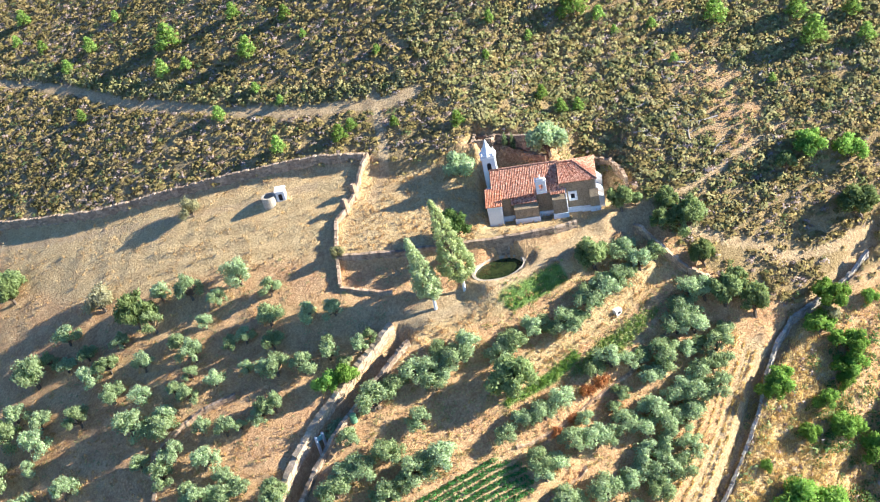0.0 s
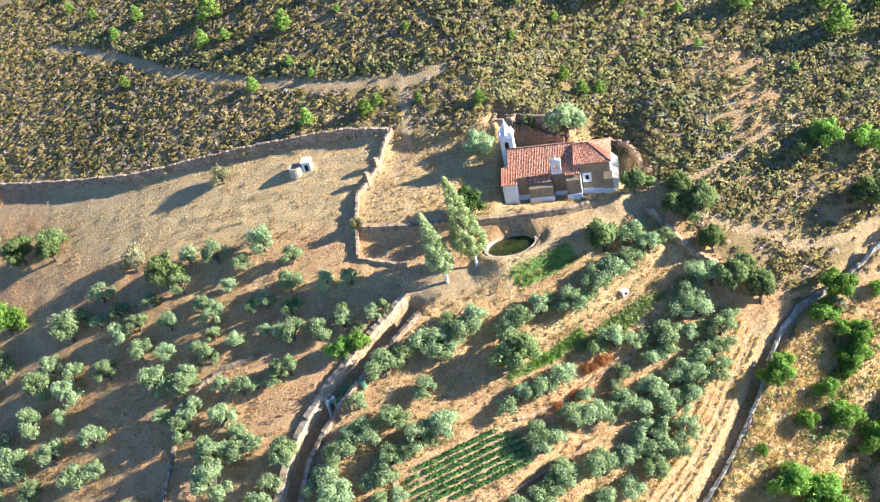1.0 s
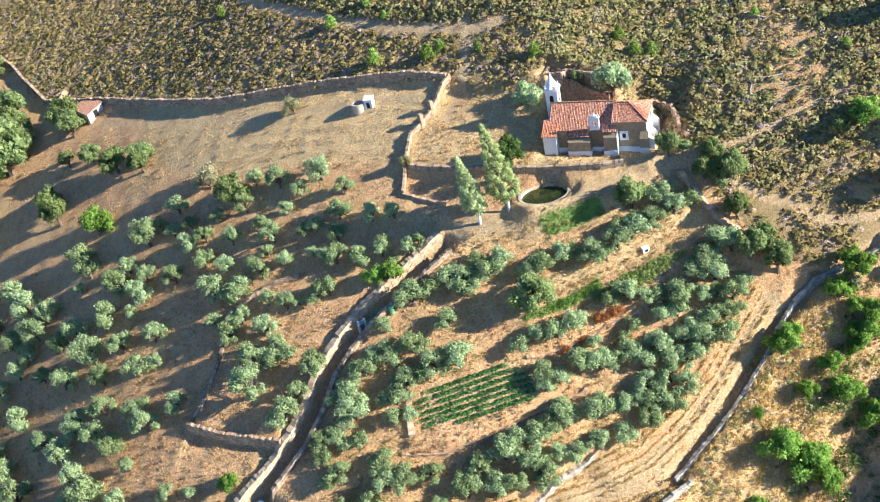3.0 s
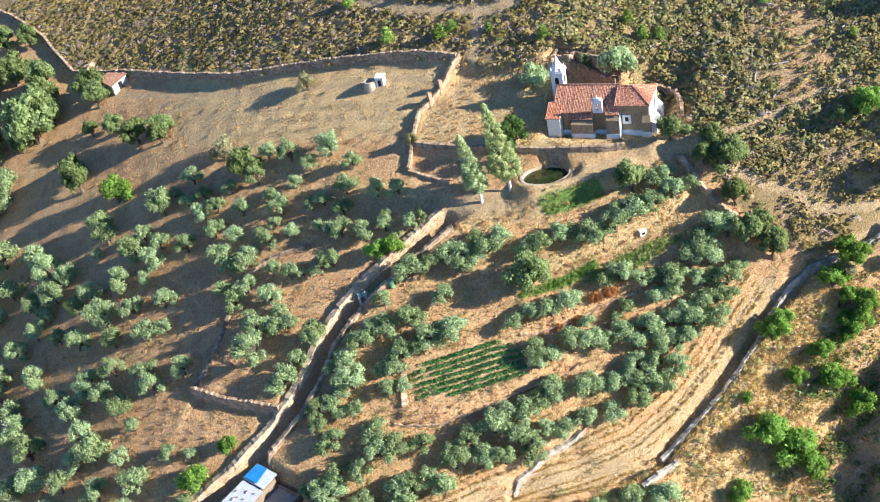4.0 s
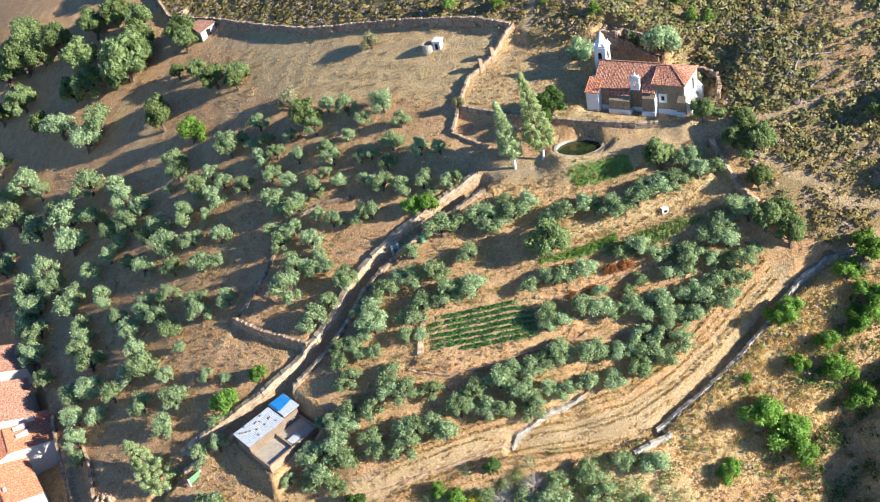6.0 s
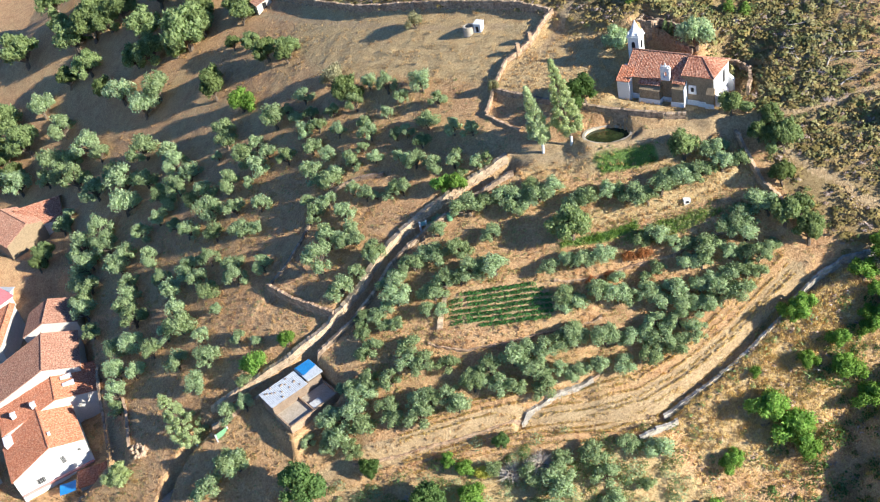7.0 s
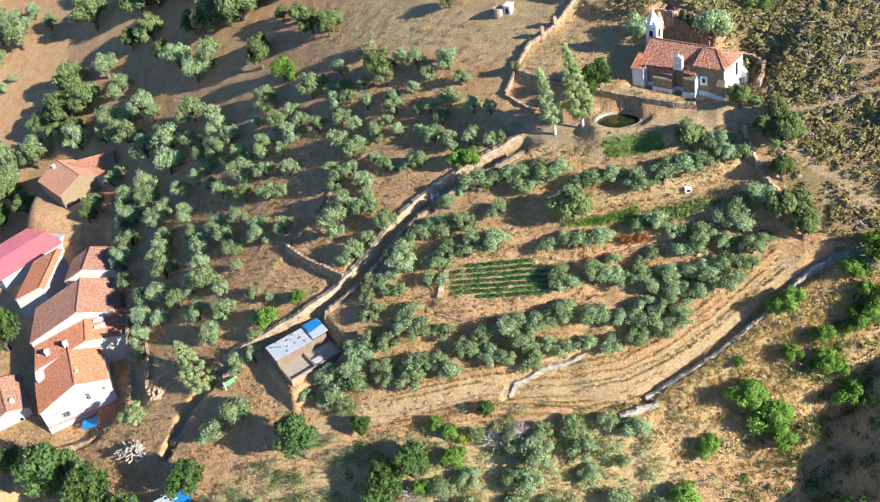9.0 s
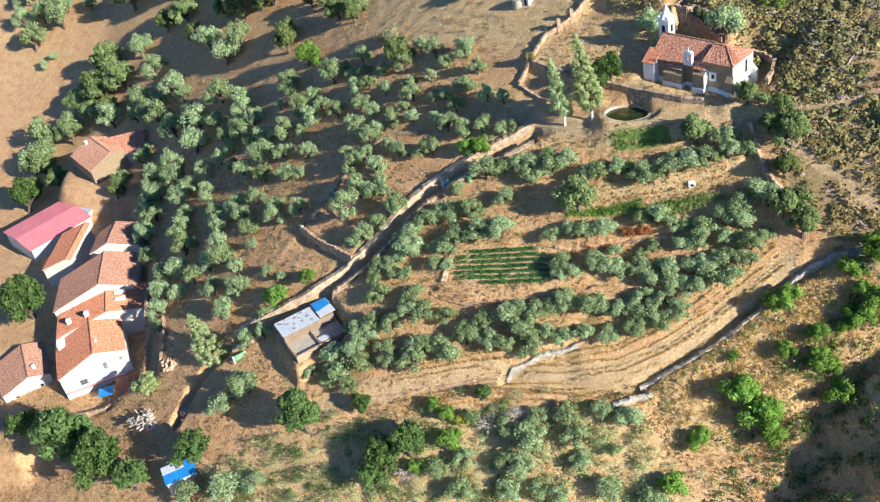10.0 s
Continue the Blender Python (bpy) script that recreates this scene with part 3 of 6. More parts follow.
def window(name, m, w, h, depth, parent, frame=0.0, arch=False):
    """An opening with a dark reveal, its surround standing a little proud of the wall. m: middle of the sill, x along the wall, y outward."""
    bm = bmesh.new()
    if arch:
        pts = [(-w / 2, 0), (w / 2, 0)] + [(w / 2 * math.cos(t), h - w / 2 + w / 2 * math.sin(t)) for t in np.linspace(0, math.pi, 7)]
    else:
        pts = [(-w / 2, 0), (w / 2, 0), (w / 2, h), (-w / 2, h)]
    a = [bm.verts.new(m @ Vector((x, 0.02, z))) for x, z in pts]
    b = [bm.verts.new(m @ Vector((x, -depth, z))) for x, z in pts]
    for k in range(len(a)):
        bm.faces.new((a[k], a[(k + 1) % len(a)], b[(k + 1) % len(a)], b[k]))
    bm.faces.new(a)
    bm.faces.new(b[::-1])
    win = part(name, bm, MAT["dark"], parent, "dark unglazed opening")
    if frame:
        bm = bmesh.new()
        for x0, x1, z0, z1 in ((-w / 2 - frame, -w / 2, -frame, h + frame), (w / 2, w / 2 + frame, -frame, h + frame), (-w / 2, w / 2, -frame, 0), (-w / 2, w / 2, h, h + frame)):
            box(bm, x0, x1, -0.05, 0.12, z0, z1, m)
        part("surround", bm, MAT["white"], win)
    return win


def church():
    root = empty("church", pose(13.25, 6.6, 5.4, 0, 0, -28.5), "old chapel of brown masonry and whitewash with clay tile roofs", "church")
    # nave: u along the front, v into the hill
    bm = bmesh.new()
    prism(bm, [(1.0, 1.3), (11.0, 1.3), (11.0, 8.7), (1.0, 8.7)], -1, 4.1)
    prism(bm, [(1.0, 1.3), (1.3, 1.3), (1.3, 5.0), (1.0, 5.0)], 4.1, [4.1, 4.1, 6.8, 6.8])
    prism(bm, [(1.0, 5.0), (1.3, 5.0), (1.3, 8.7), (1.0, 8.7)], 4.1, [6.8, 6.8, 4.1, 4.1])
    part("nave_wall", bm, MAT["masonry"], root, "bare brown rubble masonry")
    bm = bmesh.new()
    tiled(bm, (0.8, 1.0, 4.05), (11.1, 1.0, 4.05), (11.1, 5.0, 6.95), (0.8, 5.0, 6.95))
    tiled(bm, (11.1, 9.0, 4.05), (0.8, 9.0, 4.05), (0.8, 5.0, 6.95), (11.1, 5.0, 6.95))
    part("nave_roof", bm, MAT["tile"], root)
    bm = bmesh.new()
    for k in range(26):
        u = 0.75 + k * 0.4
        bmesh.ops.create_cone(bm, cap_ends=True, segments=8, radius1=0.15, radius2=0.13, depth=0.46,
                              matrix=Matrix.Translation((u + 0.2, 5.0, 7.0)) @ Matrix.Rotation(math.pi / 2, 4, 'Y'))
    part("ridge_tiles", bm, MAT["tile_old"], root)
    # presbytery with hipped roof
    bm = bmesh.new()
    prism(bm, [(11.0, 1.2), (16.2, 1.2), (16.2, 7.6), (11.0, 7.6)], -1, 5.4)
    part("presbytery_wall", bm, MAT["masonry"], root, "bare brown rubble masonry")
    bm = bmesh.new()
    e = 5.4
    tiled(bm, (10.9, 0.9, e), (16.5, 0.9, e), (13.2, 4.5, 6.95), (10.9, 4.5, 6.95))
    tiled(bm, (16.5, 7.9, e), (10.9, 7.9, e), (10.9, 4.5, 6.95), (13.2, 4.5, 6.95))
    tiled(bm, (16.5, 0.9, e), (16.5, 7.9, e), (13.22, 4.5, 6.95), (13.2, 4.48, 6.95))
    part("presbytery_roof", bm, MAT["tile"], root)
    bm = bmesh.new()
    for a, b, k in (((10.9, 4.5, 6.98), (13.2, 4.5, 6.98), 6), ((13.2, 4.5, 6.98), (16.5, 0.9, 5.45), 11), ((13.2, 4.5, 6.98), (16.5, 7.9, 5.45), 11)):
        for q in range(k):
            limb(bm, Vector(a).lerp(Vector(b), q / k), Vector(a).lerp(Vector(b), (q + 1.1) / k), 0.15, 0.12, 7)
    part("hip_tiles", bm, MAT["tile_old"], root, "mortared ridge and hip tiles")
    bm = bmesh.new()
    prism(bm, [(16.21, 1.25), (16.32, 1.25), (16.32, 7.55), (16.21, 7.55)], -1, 5.25)
    part("end_wall", bm, MAT["white"], root, "peeling whitewash on the end wall")
    for v, h in ((1.25, 2.6), (4.3, 2.2), (6.9, 3.0)):
        bm = bmesh.new()
        prism(bm, [(16.33, v), (17.3, v + 0.1), (17.3, v + 0.75), (16.33, v + 0.85)], -1, [h, h * 0.72, h * 0.72, h])
        part("buttress", bm, MAT["white"], root)
    bm = bmesh.new()
    prism(bm, [(15.2, 0.55), (16.5, 0.55), (16.5, 1.2), (15.2, 1.2)], -1, [2.6, 2.6, 3.6, 3.6])
    part("corner_buttress", bm, MAT["masonry"], root)
    # annex at the front corner
    bm = bmesh.new()
    prism(bm, [(0.0, 0.0), (2.15, 0.0), (2.15, 3.4), (0.0, 3.4)], -1, [3.65, 3.65, 4.9, 4.9])
    part("annex_wall", bm, MAT["white"], root)
    bm = bmesh.new()
    tiled(bm, (-0.2, -0.25, 3.62), (2.3, -0.25, 3.62), (2.3, 2.6, 5.15), (-0.2, 2.6, 5.15))
    part("annex_roof", bm, MAT["tile_new"], root)
    # two blocks against the front
    for u0, u1, h, t0, t1 in ((4.0, 7.55, 2.5, 3.6, 7.4), (9.7, 11.75, 3.3, 9.5, 11.7)):
        bm = bmesh.new()
        prism(bm, [(u0, -0.1), (u1, -0.1), (u1, 1.3), (u0, 1.3)], -1, [h, h, h + 0.9, h + 0.9])
        part("front_block", bm, MAT["masonry"], root)
        bm = bmesh.new()
        tiled(bm, (t0, 0.35, h + 0.75), (t1, 0.35, h + 0.75), (t1, 1.75, h + 1.75), (t0, 1.75, h + 1.75))
        part("block_roof", bm, MAT["tile"], root)
    bm = bmesh.new()
    prism(bm, [(11.76, -0.15), (11.86, -0.15), (11.86, 1.2), (11.76, 1.2)], -1, [3.3, 3.3, 4.3, 4.3])
    part("block_side", bm, MAT["white"], root)
    bm = bmesh.new()
    tiled(bm, (7.5, 0.95, 4.1), (9.6, 0.95, 4.1), (9.6, 1.75, 4.75), (7.5, 1.75, 4.75))
    part("eave_roof", bm, MAT["tile"], root)
    # whitewashed plinths
    for u0, u1, v0, v1, h in ((2.16, 3.98, 1.12, 1.29, 0.85), (3.9, 7.65, -0.22, -0.11, 0.95), (7.56, 9.68, 1.12, 1.29, 0.9), (9.6, 11.87, -0.28, -0.16, 1.0),
                              (11.87, 13.8, 1.03, 1.19, 1.0), (13.8, 15.19, 0.8, 1.19, 0.9), (15.1, 16.6, 0.42, 0.54, 1.0), (7.56, 7.66, -0.1, 1.1, 0.92), (3.88, 3.99, -0.1, 1.1, 0.9)):
        bm = bmesh.new()
        box(bm, u0, u1, v0, v1, -1, h)
        part("plinth", bm, MAT["white"], root)
    window("presbytery_window", Matrix.Translation((12.75, 1.19, 2.5)) @ Matrix.Rotation(math.pi, 4, 'Z'), 0.55, 0.8, 0.4, root, frame=0.38)
    window("end_window", Matrix.Translation((16.33, 5.4, 2.6)) @ Matrix.Rotation(-math.pi / 2, 4, 'Z'), 0.7, 2.2, 0.4, root)
    # bell-cote on the front eave
    bm = bmesh.new()
    for x0, x1, z0, z1 in ((-0.75, -0.3, 0, 2.0), (0.3, 0.75, 0, 2.0), (-0.3, 0.3, 0, 0.5), (-0.3, 0.3, 1.55, 2.0), (-0.85, 0.85, 2.0, 2.18)):
        box(bm, x0, x1, -0.3, 0.3, z0, z1)
    prism(bm, [(-0.5, -0.25), (0.5, -0.25), (0.5, 0.25), (-0.5, 0.25)], 2.18, 2.45)
    cote = part("bell_cote", bm, MAT["white"], root, "whitewashed bell gable with an open arch")
    cote.matrix_local = Matrix.Translation((8.35, 0.95, 4.25))
    for x, z, r in ((-0.68, 2.18, 0.14), (0.68, 2.18, 0.14), (0, 2.45, 0.2)):
        bm = bmesh.new()
        bmesh.ops.create_cone(bm, cap_ends=True, segments=8, radius1=r, radius2=0.03, depth=0.6 if x else 0.75, matrix=Matrix.Translation((x, 0, z + 0.3)))
        part("finial", bm, MAT["white"], cote)
    # tower
    bm = bmesh.new()
    prism(bm, [(0.0, 5.0), (1.95, 5.0), (1.95, 7.0), (0.0, 7.0)], -1, 8.9)
    tower = part("tower", bm, MAT["white"], root, "slender whitewashed bell tower")
    bm = bmesh.new()
    box(bm, -0.18, 2.13, 4.82, 7.18, 8.9, 9.1)
    box(bm, -0.06, 2.01, 4.94, 7.06, 9.1, 9.4)
    part("cornice", bm, MAT["white"], tower)
    bm = bmesh.new()
    prof = ((1.3, 9.4), (1.12, 9.65), (0.82, 9.95), (0.55, 10.45), (0.32, 11.0), (0.12, 11.5), (0.03, 11.75))
    rings = [[bm.verts.new((0.92 + r * math.cos(a), 6.0 + r * math.sin(a), z)) for a in (math.pi / 4 + np.arange(8) * math.pi / 4)] for r, z in prof]
    for p, q in zip(rings, rings[1:]):
        for k in range(8):
            bm.faces.new((p[k], p[(k + 1) % 8], q[(k + 1) % 8], q[k]))
    bm.faces.new(rings[-1])
    part("spire", bm, MAT["white"], tower)
    for x, y in ((0.1, 5.1), (1.75, 5.1), (1.75, 6.9), (0.1, 6.9)):
        bm = bmesh.new()
        bmesh.ops.create_cone(bm, cap_ends=True, segments=8, radius1=0.16, radius2=0.03, depth=0.6, matrix=Matrix.Translation((x, y, 9.7)))
        part("pinnacle", bm, MAT["white"], tower)
    window("belfry_opening", Matrix.Translation((0.97, 4.99, 6.9)) @ Matrix.Rotation(math.pi, 4, 'Z'), 0.62, 1.35, 0.5, tower, arch=True)
    window("belfry_opening", Matrix.Translation((1.96, 6.0, 6.9)) @ Matrix.Rotation(-math.pi / 2, 4, 'Z'), 0.62, 1.35, 0.5, tower, arch=True)
    return root


church_ob = church()
stone_wall("wall_apse", "curved stone wall behind the apse", [(30.8, 9.9), (33.0, 8.9), (34.6, 6.6), (34.2, 2.6), (33.4, 0.1)], 1.6, 0.5, "redstone", seed=51, deep=2.8, level=7.1)
stone_wall("wall_back", "tall brown retaining wall behind the nave", BACK_LINE, 0.5, 0.7, "stones", seed=52, deep=5.5, level=10.5)
stone_wall("wall_enclosure", "roofless stone enclosure behind the church", [(18.9, 20.2), (17.5, 18.2), (20.0, 16.9), (21.3, 17.9)], 1.7, 0.4, "stones", seed=53, deep=3.0, level=12.3)
stone_wall("wall_enclosure_long", "ochre stone wall of the upper yard", [(18.9, 20.2), (21.3, 17.9), (24.4, 14.8), (28.4, 11.4)], 1.5, 0.4, "stones", seed=54, deep=3.0, level=12.3)

# ---- pool ----
m, n, l, b = nodes_of("pool_water", 0.08, 0.5)
l.new(ramp(n, l, noise_node(n, l, 0.9), [(0.35, (0.016, 0.026, 0.01)), (0.7, (0.05, 0.065, 0.022))]), b.inputs["Base Color"])
bump(n, l, b, noise_node(n, l, 4.0), 0.1, 0.02)
MAT["water"] = m
MAT["render"] = plain("old_render", (0.34, 0.29, 0.22), (0.6, 0.53, 0.43), 1.0, 8.0, 0.95, 0.0, 0.5, 0.05)


def pool():
    root = empty("irrigation_pool", pose(POOL_AT[0], POOL_AT[1], POOL_Z, 0, 0, -4), "oval masonry irrigation pool with green water", "pool")
    a, b, w, n = 3.95, 2.95, 0.45, 56
    bm = bmesh.new()
    rings = []
    for k in (-w / 2, w / 2):
        for z in (-1.6, 0.0):
            rings.append([bm.verts.new(((a + k) * math.cos(t), (b + k) * math.sin(t), z + 0.04 * math.sin(5 * t + k) * (z == 0))) for t in np.linspace(0, 2 * math.pi, n, endpoint=False)])
    for p, q in ((rings[0], rings[1]), (rings[1], rings[3]), (rings[3], rings[2])):
        for k in range(n):
            bm.faces.new((p[k], q[k], q[(k + 1) % n], p[(k + 1) % n]))
    part("rim", bm, MAT["render"], root, "weathered pale masonry rim")
    bm = bmesh.new()
    bm.faces.new([bm.verts.new(((a - w / 2) * math.cos(t), (b - w / 2) * math.sin(t), -0.5)) for t in np.linspace(0, 2 * math.pi, n, endpoint=False)])
    part("water", bm, MAT["water"], root, "still dark green water")


pool()
stone_wall("wall_channel", "stone lined water channel beside the pool", [(15.6, 1.6), (17.5, 1.2), (19.3, 0.5)], 0.35, 0.3, "stones", seed=61)


# ---- trees ----
# Foot (x, y) and width of crown, in metres.
OLIVE_WEST = [
    (-51.3, 36.3, 3.4), (-43.2, 28.1, 2.6), (-49.1, 30.9, 2.6), (-46.5, 26, 3.2), (-41.4, 21.7, 2.9), (-52.9, 32.2, 2.7), (-50.1, 26.7, 3), (-47.3, 20.9, 3.6),
    (-43.1, 17.6, 2.5), (-46.5, 13.9, 4.4), (-46.6, 8.6, 2.8), (-35.3, 20.6, 2.8), (-33.7, 17.2, 3.1), (-35.2, 15, 2.4), (-32.4, 11.6, 2.6), (-38.5, 14.5, 2.2),
    (-36.9, 11.8, 3),
]
OLIVE_WEST_2 = [
    (-37.7, 26.2, 3.2), (-28.3, 14.6, 2.2), (-27.4, 10, 2),
]
OLIVE_PLOT = [
    (-23, 23.1, 4), (-19.8, 18.1, 2.8), (-21.6, 14.1, 3.8), (-16.3, 10.5, 2.9), (-12.7, 8.8, 2.9), (-22.7, 10.5, 2.9), (-26, 14.2, 2.6), (-23.9, 6.6, 3.3),
    (-20.2, 4.4, 3.3), (-16.2, 3.8, 3.3), (-12, 1.9, 2.8), (-10, 2.3, 2), (-27.8, 3, 2.6), (-14.9, 0.9, 2.4), (-30.7, 26.7, 3.4), (-35, 30.3, 3.1),
    (-27.3, 22.6, 2.7), (-30.4, 20.7, 2.5), (-41.8, 5.9, 3.5), (-38.2, 1.6, 3.8), (-44.3, 4.1, 3.5), (-41.5, -1.2, 3.5), (-36.3, -1.9, 3.1), (-38.4, -3.2, 3.1),
    (-35.2, -4.3, 3.4), (-31.3, -8.2, 3), (-36.8, 6.4, 2.7), (-42, 9.4, 3.8),
]
OLIVE_PLOT2 = [
    (-40.5, -3.1, 4.1), (-41.8, -7.4, 4.9), (-37.2, -13.3, 4.4), (-34.8, -10.7, 3.1), (-31.8, -9, 3.1), (-26.1, 2.1, 3), (-33.7, 3.9, 2.6), (-43.4, 11.2, 3.4),
    (-24.9, 7.8, 2.6), (-15.8, 5.1, 2.3),
]
OLIVE_GARDEN = [
    (-23.4, -12.6, 4.2), (-19.7, -12.1, 3.8), (-15.4, -12.4, 3.7), (-17.7, -17.1, 4.5), (-12.6, -16.2, 4.1), (-9, -16.7, 4), (-26.5, -14.4, 3.8), (-26.3, -17.6, 4.2),
    (-19.7, -18.4, 3.5), (-20.9, -20.4, 3.1), (-30.5, -19.5, 3.4), (-32.8, -22.1, 3.4), (-26.7, -21.6, 3.4), (-30.5, -24.8, 3.4), (-24.3, -25.2, 3.7), (-22.1, -28.2, 4),
    (-17.3, -29.2, 3.6), (-33.9, -29.5, 3.8), (-38.4, -29.9, 4.2), (-31.4, -30.6, 3.7), (-27.2, -29.7, 3.7), (-33, -33.3, 4.5), (-38.7, -33.4, 3.8), (-27.5, -33.6, 3.7),
    (-22.2, -33.7, 4.4), (-17.2, -33.3, 3.6), (-13.2, -32.8, 3.9), (-10.6, -30.5, 3.9), (-6.7, -30, 4.3), (-9.2, -33.2, 3.5), (-3.6, -32.2, 3.9), (-2, -29.3, 4.2),
]
OLIVE_GARDEN_2 = [
    (1.2, -28.6, 4), (-2, -34.1, 3.8), (-6.2, -34.3, 3.3), (-19.6, -4.2, 3.7), (-13.2, -6, 4.6), (-6.9, -6.1, 4.1), (-5.1, -8.3, 3.5), (-2.6, -4.6, 2.8),
]
OLIVE_GARDEN2 = [
    (-18.9, -7.9, 3.2), (-9.3, -11.2, 3.1), (-1.2, -7, 3.7), (1.2, -6.7, 3.1), (6.9, -9.4, 4.2), (10.2, -9.7, 3.6), (14.9, -11.2, 3.6), (18.5, -11.1, 4.1),
    (19.7, -9.5, 3.2), (22, -10.2, 4.1), (24.6, -10.6, 3.5), (28, -10.1, 3.7), (30.6, -9.9, 3), (26.2, -6.9, 3.4), (32.4, -15.2, 4), (34, -16.7, 3.6),
    (14.9, -17.5, 3.3), (17.5, -17.5, 3.7), (19.8, -18.2, 2.9), (0, -18.1, 2.8), (3.4, -18, 2.8), (5.8, -18.8, 3.5), (8.5, -18.2, 3.3), (28.3, -17.7, 4.5),
    (30.4, -18.8, 4), (25, -19.6, 3.8), (27.6, -20.6, 3.3), (21.2, -20.7, 3.5), (31.7, -21.7, 3.2), (2, -23, 3.5), (4, -24, 3.3), (7.6, -22.6, 3.9),
]
OLIVE_GARDEN2_2 = [
    (10.4, -23.8, 3.5), (14.8, -23.7, 3.8), (17.1, -25.2, 3.8), (19.2, -23.9, 3.8), (20.6, -26.1, 4), (22.7, -24, 3.6),
]
OLIVE_GARDEN3 = [
    (25.4, -24.9, 3.6), (27, -23.4, 3.2), (28.6, -25.6, 3.6), (29.8, -23.6, 3.2), (24.5, -26.4, 3.2), (16, -27.6, 3.6), (19.4, -27.9, 3.2), (2.5, -27.8, 3.8),
    (8.1, -29, 3.8), (12.1, -28.9, 3.4), (17, -30.1, 3.6), (21.6, -29.4, 3.4), (6.5, -32.1, 3.4), (10.6, -32.4, 3.2), (14.5, -31.7, 3.4), (18.8, -31, 3.2),
    (-36.9, -36.3, 4), (-32.5, -35.8, 3.9), (-27.1, -35.8, 4), (-21.7, -36.5, 4.2), (-15.8, -35.4, 3.8), (-41.9, -34.8, 4), (-34.3, -38, 3.3), (-57.5, -36.4, 4.7),
    (-61.4, -38.6, 4.5), (-44, -35.5, 4.3), (3, -32.8, 3.3), (10.6, -20.8, 2.6), (16.8, -20.8, 2.6),
]
OLIVE_BANK = [
    (-10.9, -43.1, 2.9), (-4.5, -44.7, 4.2), (-0.2, -45.9, 4.7), (-1.3, -49.3, 4.3), (0.3, -43, 4.1), (4.7, -42.1, 3.9), (6.7, -45.3, 3.6), (7, -47.9, 3.8),
    (-4.2, -48.2, 3.3), (-11.1, -48.6, 3.3), (-15.6, -50.1, 4.2), (-11.5, -52.6, 4), (-4.1, -52.2, 4.2), (1.2, -51.7, 4), (4.7, -52, 3.6), (9.9, -41.6, 3),
    (11.5, -50.7, 3.6), (14.3, -42.5, 3.6), (18.2, -50.9, 4.1), (12, -46, 2.9), (-63.3, -53.3, 4.9), (-55.8, -53, 5.2), (-50.1, -52.3, 4.5),
]
OAK = [
    (-39.7, 29.2, 6.1), (-58.5, 52.9, 4.8), (37.3, -9.7, 5.9), (34, -7.4, 2.7), (39.1, -21, 4.6), (36.5, -13.6, 3.6), (53.6, -10.6, 3.3), (59.4, -19.4, 4.9),
    (35.8, -5.9, 3), (30.4, -2.6, 3.8), (32.6, -3, 2.5), (38.5, -17.6, 3.3), (4.1, -14.1, 6.2), (22.7, -6.6, 4.3), (36.1, -18.4, 4.5), (-103.5, 115.9, 8),
    (-96.2, 112.6, 5.6), (-100.4, 102.3, 9.2), (-90.3, 93.3, 7.3), (-77, 82.6, 6.9), (-97.1, 85.9, 8), (-88.4, 81.9, 7.3),
]
OAK_2 = [
    (-153.4, 128.5, 10.5), (-132.5, 116.2, 8.8), (-122.1, 107.8, 9.5), (-149.1, 118.7, 8), (-132.9, 106.9, 9.6), (-126.4, 106.6, 8.5), (-112, 95.7, 9), (-107.6, 102.5, 7.5),
    (-132.1, 110.7, 9.8), (-140, 107.9, 12.4), (-93.1, 80.7, 12.5), (-75.8, 77.6, 6.3), (-164, 116.5, 11.8), (-91.4, 87.8, 7.6),
]
GROVE = [
    (-150.3, 93.9, 8.5), (-138.6, 81.8, 7), (-125.2, 69.7, 7.5), (-131.1, 69.7, 5.1), (-120.7, 64.9, 4.9), (-207.5, 114.1, 10.7), (-198.4, 121.2, 9.8), (-208.4, 124.7, 7.9),
    (-189.2, 127.5, 5.3), (-183.7, 74.5, 9.6), (-175.6, 79.8, 8), (-162.8, 77.7, 5.6), (-141, 72.8, 7), (-134.5, 66.6, 6.8), (-142.2, 69.6, 5.2), (-183.4, 72.4, 8.8),
    (-174, 75.9, 8.7), (-154.2, 73.5, 7.2), (-186.1, 68, 7.7), (-182.4, 70.8, 9.6), (-129.1, 53, 4.2), (-130, 49.5, 5.8), (-128.4, 61.5, 6.6), (-118.3, 52.8, 6.3),
    (-106.4, 47.5, 6.8), (-104.2, 39.8, 6.6), (-98.3, 43.8, 4.7), (-91.1, 34.7, 4.9), (-85.4, 33.5, 5.2), (-87.3, 30.6, 3.4), (-79.3, 26.7, 4), (-90.3, 28.6, 4.8),
]
GROVE_FAR = [
    (-222, 136.7, 6.8), (-209, 133.7, 6.7), (-200.4, 135.8, 5.7), (-215.8, 123.6, 7.5), (-186.7, 122.9, 2.5), (-198.1, 109.8, 2.9), (-200.2, 106.4, 2.9), (-221, 141.4, 6),
    (-199.8, 128.3, 5.2), (-180.8, 130.8, 3.8),
]
